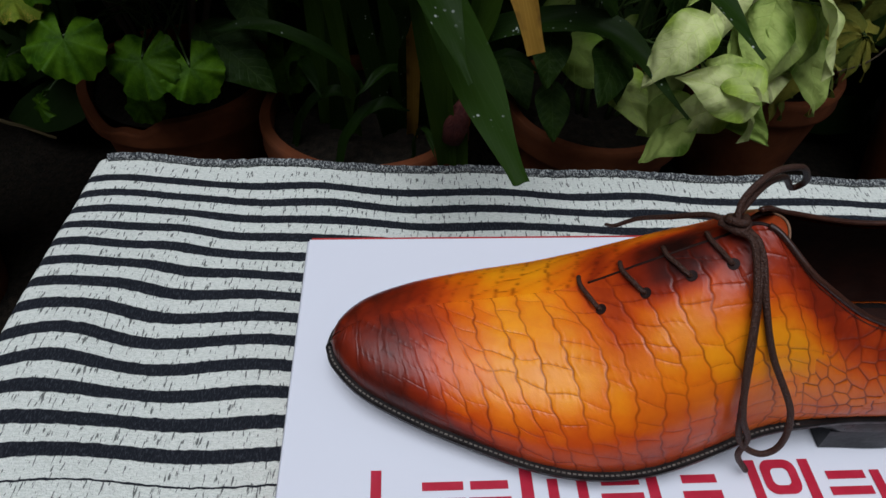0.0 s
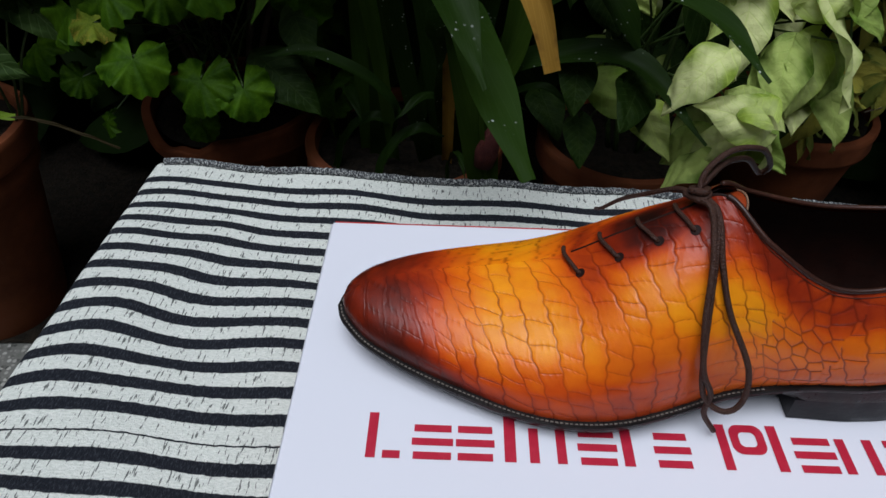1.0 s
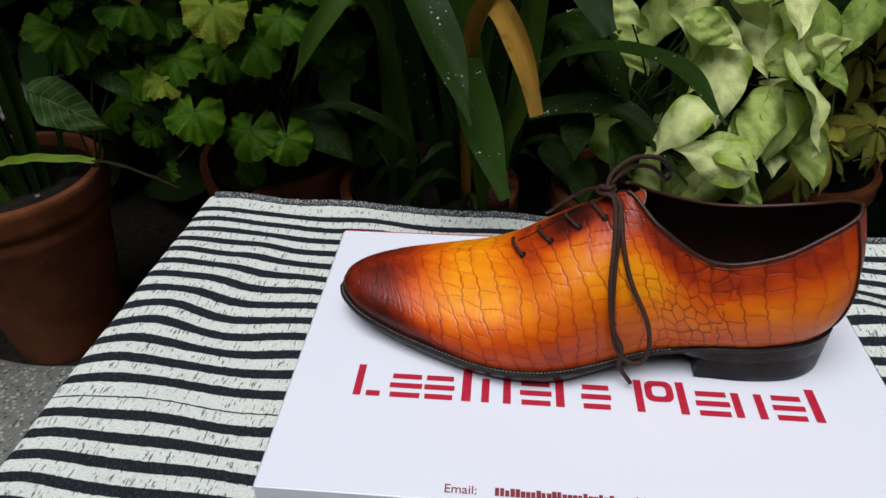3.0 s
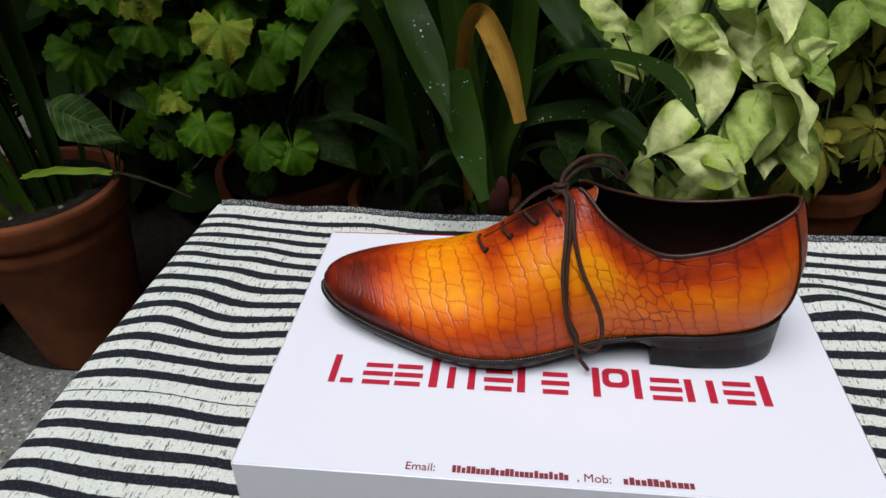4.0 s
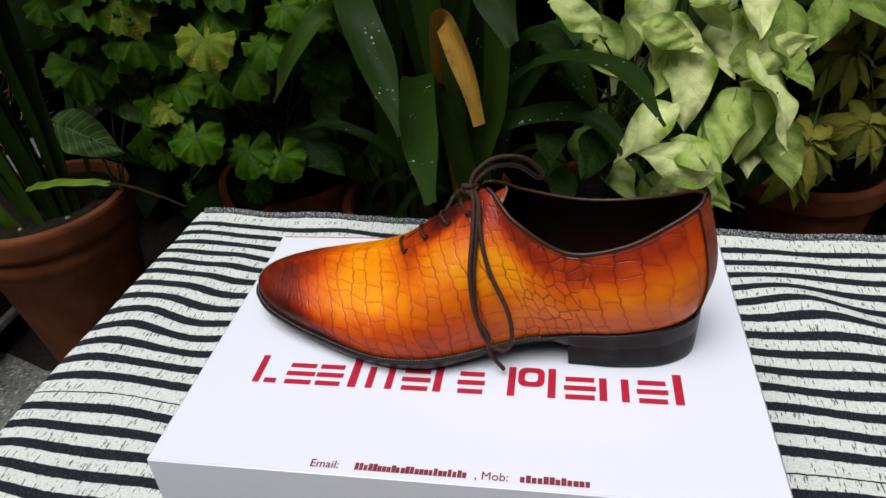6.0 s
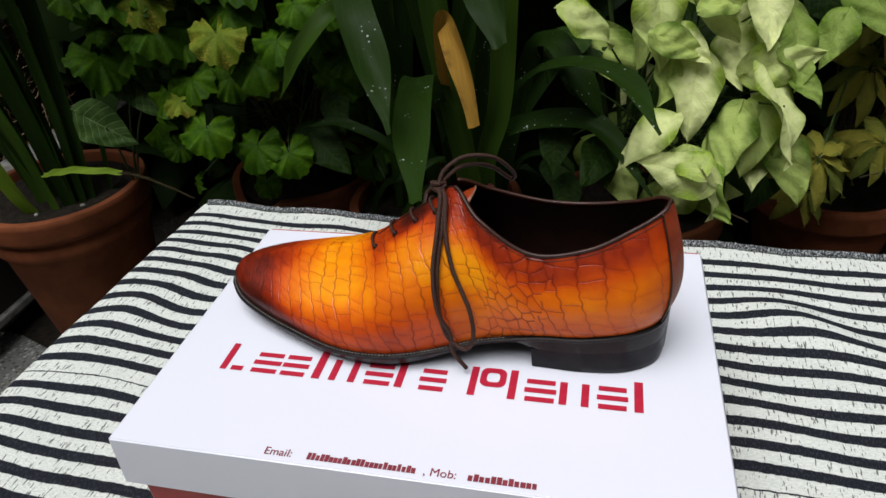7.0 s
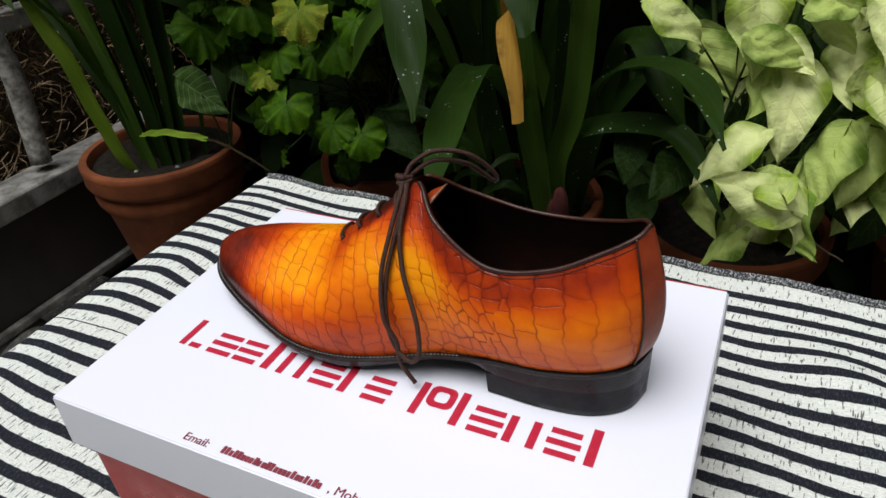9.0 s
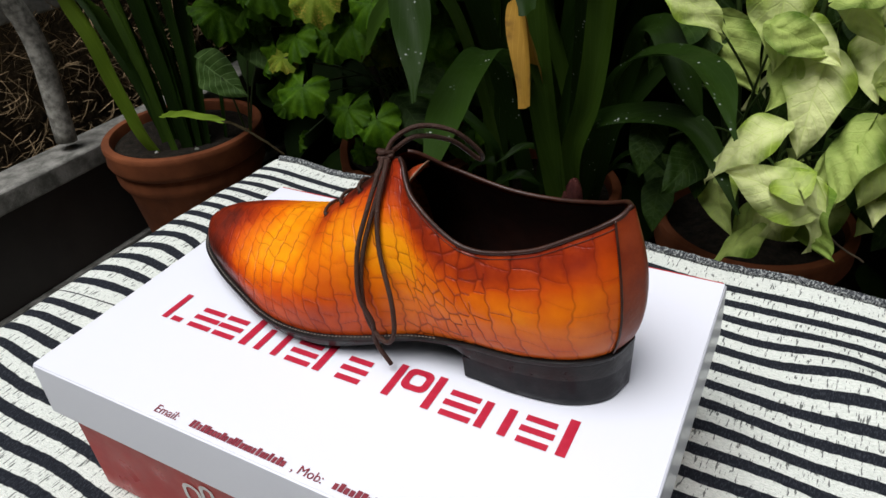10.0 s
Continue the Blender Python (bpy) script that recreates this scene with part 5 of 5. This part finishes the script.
def build_arrowhead():
    p = thing("arrowhead_plant", "pale green marbled arrowhead plant spilling over its pot", "plant", "potted plants", at=(0.15, 0.635, 0.25))
    home = Vector(p.location)
    r = random.Random(31)
    # x, y, z, length, turn
    front = ((.147, .455, .584, .098, 82), (.077, .47, .584, .075, 20), (.208, .47, .592, .075, 60), (.163, .45, .534, .070, 105), (.184, .44, .515, .098, 98),
             (.134, .40, .480, .082, 140), (.167, .36, .467, .080, 195), (.210, .37, .440, .070, 62), (.225, .42, .471, .080, 110), (.266, .45, .439, .084, 100),
             (.278, .42, .508, .112, 66), (.276, .45, .550, .080, -20), (.228, .48, .543, .075, 90), (.301, .44, .525, .045, 60), (.170, .40, .407, .070, 165))
    more = ((.255, .47, .600, .09, 75), (.250, .43, .471, .085, 110), (.205, .38, .425, .08, 70), (.290, .46, .56, .085, 80), (.30, .43, .43, .085, 70), (.148, .43, .383, .07, 150), (.19, .5, .62, .09, 70))
    # these take the leaf copy that has shade in its colour
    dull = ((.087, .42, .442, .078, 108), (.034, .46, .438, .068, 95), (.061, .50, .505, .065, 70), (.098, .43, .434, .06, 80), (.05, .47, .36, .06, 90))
    rows = [(q, ARROWS_MID[i % 3] if i % 5 == 3 or i > 16 else ARROWS[i % 6]) for i, q in enumerate(front + more)] + [(q, ARROWS_SHADED[i % 3]) for i, q in enumerate(dull)]
    for (x, y, z, w, a), me in rows:
        c = Vector((x, y, z)) - home
        part("leaf", me, p, m=facing(c, w * 0.88, a, scatter_normal(r, 0.38)))
        foot = Vector((r.uniform(-0.06, 0.06), r.uniform(-0.05, 0.05), 0.03 + r.uniform(0, 0.12)))
        stalk("leaf_stalk", foot, c + Vector((0, 0.012, 0.0)), 0.0017, p, STEM, 0.03)
    # smaller leaves tucked between the large ones
    for x, y, z, w, a in (front + more)[::2]:
        c = Vector((x + r.gauss(0, 0.026), y + r.uniform(-0.005, 0.03), z + r.gauss(0, 0.026)))
        part("leaf", r.choice(ARROWS_MID + ARROWS[:2]), p, m=facing(c - home, r.uniform(0.045, 0.062), a + r.gauss(0, 50), scatter_normal(r, 0.5)))
    for i in range(120):
        c = Vector((r.uniform(0.03, 0.46), r.uniform(0.50, 0.78), r.uniform(0.30, 0.98)))
        if c.x > 0.34 and c.z < 0.5:
            continue
        # leaves farther back mostly get the copy coloured as if in shade
        me = r.choice(ARROWS if r.random() < 0.25 else ARROWS_MID if r.random() < 0.35 else ARROWS_SHADED)
        part("leaf", me, p, m=facing(c - home, r.uniform(0.055, 0.085), r.uniform(30, 150), scatter_normal(r, 0.35)))
    for i in range(6):
        a = r.uniform(0, 6.28)
        stalk("stem", (0.03 * math.cos(a), 0.03 * math.sin(a), 0), (0.13 * math.cos(a), 0.07 * math.sin(a), r.uniform(0.2, 0.5)), 0.004, p, STEM, 0.02)
    # a thin trailing runner
    part("runner", tube("runner", [tuple(Vector(q) - home) for q in ((.205, .42, .415), (.232, .42, .388), (.247, .42, .378), (.256, .42, .374), (.262, .42, .370))], 0.0012, BROWN_STEM, 24, 6), p)


def build_umbrella_plant():
    p = thing("umbrella_plant", "small variegated umbrella plant with yellow and green fingers", "plant", "potted plants", at=(0.46, 0.80, 0.21))
    home = Vector(p.location)
    r = random.Random(12)
    hubs = [(.41, .63, .355, .065), (.49, .68, .36, .07), (.37, .60, .32, .06), (.44, .66, .55, .075), (.53, .66, .43, .07), (.345, .50, .415, .07), (.40, .60, .60, .08), (.46, .62, .63, .08), (.43, .66, .47, .07), (.52, .70, .50, .075), (.36, .62, .66, .07), (.50, .66, .72, .08), (.44, .58, .40, .06), (.58, .74, .40, .07), (.56, .70, .62, .08), (.62, .76, .56, .07), (.40, .70, .78, .08), (.60, .76, .76, .08)]
    for x, y, z, w in hubs:
        c = Vector((x, y, z)) - home
        for k in range(8):
            a = 45 * k + r.uniform(-12, 12)
            n = Vector((0.55 * math.cos(radians(a)), -0.55 - 0.2 * math.sin(radians(a)), 0.6 - 0.3 * math.sin(radians(a))))
            part("leaf", r.choice(FINGERS), p, m=facing(c, w * r.uniform(0.8, 1.1), a, n, -0.08))
        stalk("leaf_stalk", (r.uniform(-.02, .02), r.uniform(-.02, .02), 0.1 + r.uniform(0, 0.2)), c, 0.0018, p, STEM, 0.01)
    for i in range(5):
        stalk("stem", (r.uniform(-.02, .02), r.uniform(-.02, .02), 0), (r.uniform(-.1, .1), r.uniform(-.1, .05), r.uniform(0.25, 0.55)), 0.005, p, BROWN_STEM, 0.02)
    for pts in (((.52, .62, .56), (.50, .60, .47), (.485, .585, .40), (.46, .575, .37), (.42, .57, .355)), ((.53, .64, .60), (.515, .60, .50), (.51, .59, .42), (.49, .58, .365))):
        part("twig", tube("twig", [tuple(Vector(q) - home) for q in pts], 0.0012, BROWN_STEM, 26, 5), p)


def build_backing():
    """Dense leafage between the pots and the wall, shade put into its colour, plus an unseen canopy over them."""
    r = random.Random(77)
    low = [blade_mesh("leaf", None, fn, rows=7, cols=5, seed=k) for k, fn in enumerate((arrow_outline, oval_outline, arrow_outline))]
    geo = []
    for me in low:
        co = np.empty(len(me.vertices) * 3)
        me.vertices.foreach_get("co", co)
        geo.append((co.reshape(-1, 3), [tuple(q.vertices) for q in me.polygons]))
        bpy.data.meshes.remove(me)
    verts, faces, base = [], [], 0

    def leaf(c, size):
        nonlocal base
        co, fs = geo[r.randrange(len(geo))]
        m = np.array(facing(c, size, r.uniform(0, 180), scatter_normal(r, 0.45)))
        verts.append(co @ m[:3, :3].T + m[:3, 3])
        faces.extend(tuple(k + base for k in f) for f in fs)
        base += len(co)
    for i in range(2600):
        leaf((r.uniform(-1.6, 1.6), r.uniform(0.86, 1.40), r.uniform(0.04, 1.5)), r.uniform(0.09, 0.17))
    # canopy above the view, added only to keep light off the plants
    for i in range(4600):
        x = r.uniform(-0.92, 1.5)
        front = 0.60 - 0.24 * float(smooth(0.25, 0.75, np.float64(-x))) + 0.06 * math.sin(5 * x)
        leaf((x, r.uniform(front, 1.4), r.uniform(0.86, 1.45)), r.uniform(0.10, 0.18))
    # near-black leaf colour carries the deep shade
    me = mesh("background_foliage", np.vstack(verts), faces, leaf_mat("shade_darkened_leaf", (0.008, 0.020, 0.003), (0.020, 0.044, 0.006), veins=0.2, rough=0.7))
    tagged(part("background_foliage", me), "dense leafage before the wall with shade in its colour, and an unseen canopy added to block light", "foliage", kind="stuff")


build_geranium()
build_caladium()
build_left_straps()
build_centre_straps()
build_arrowhead()
build_umbrella_plant()
build_backing()
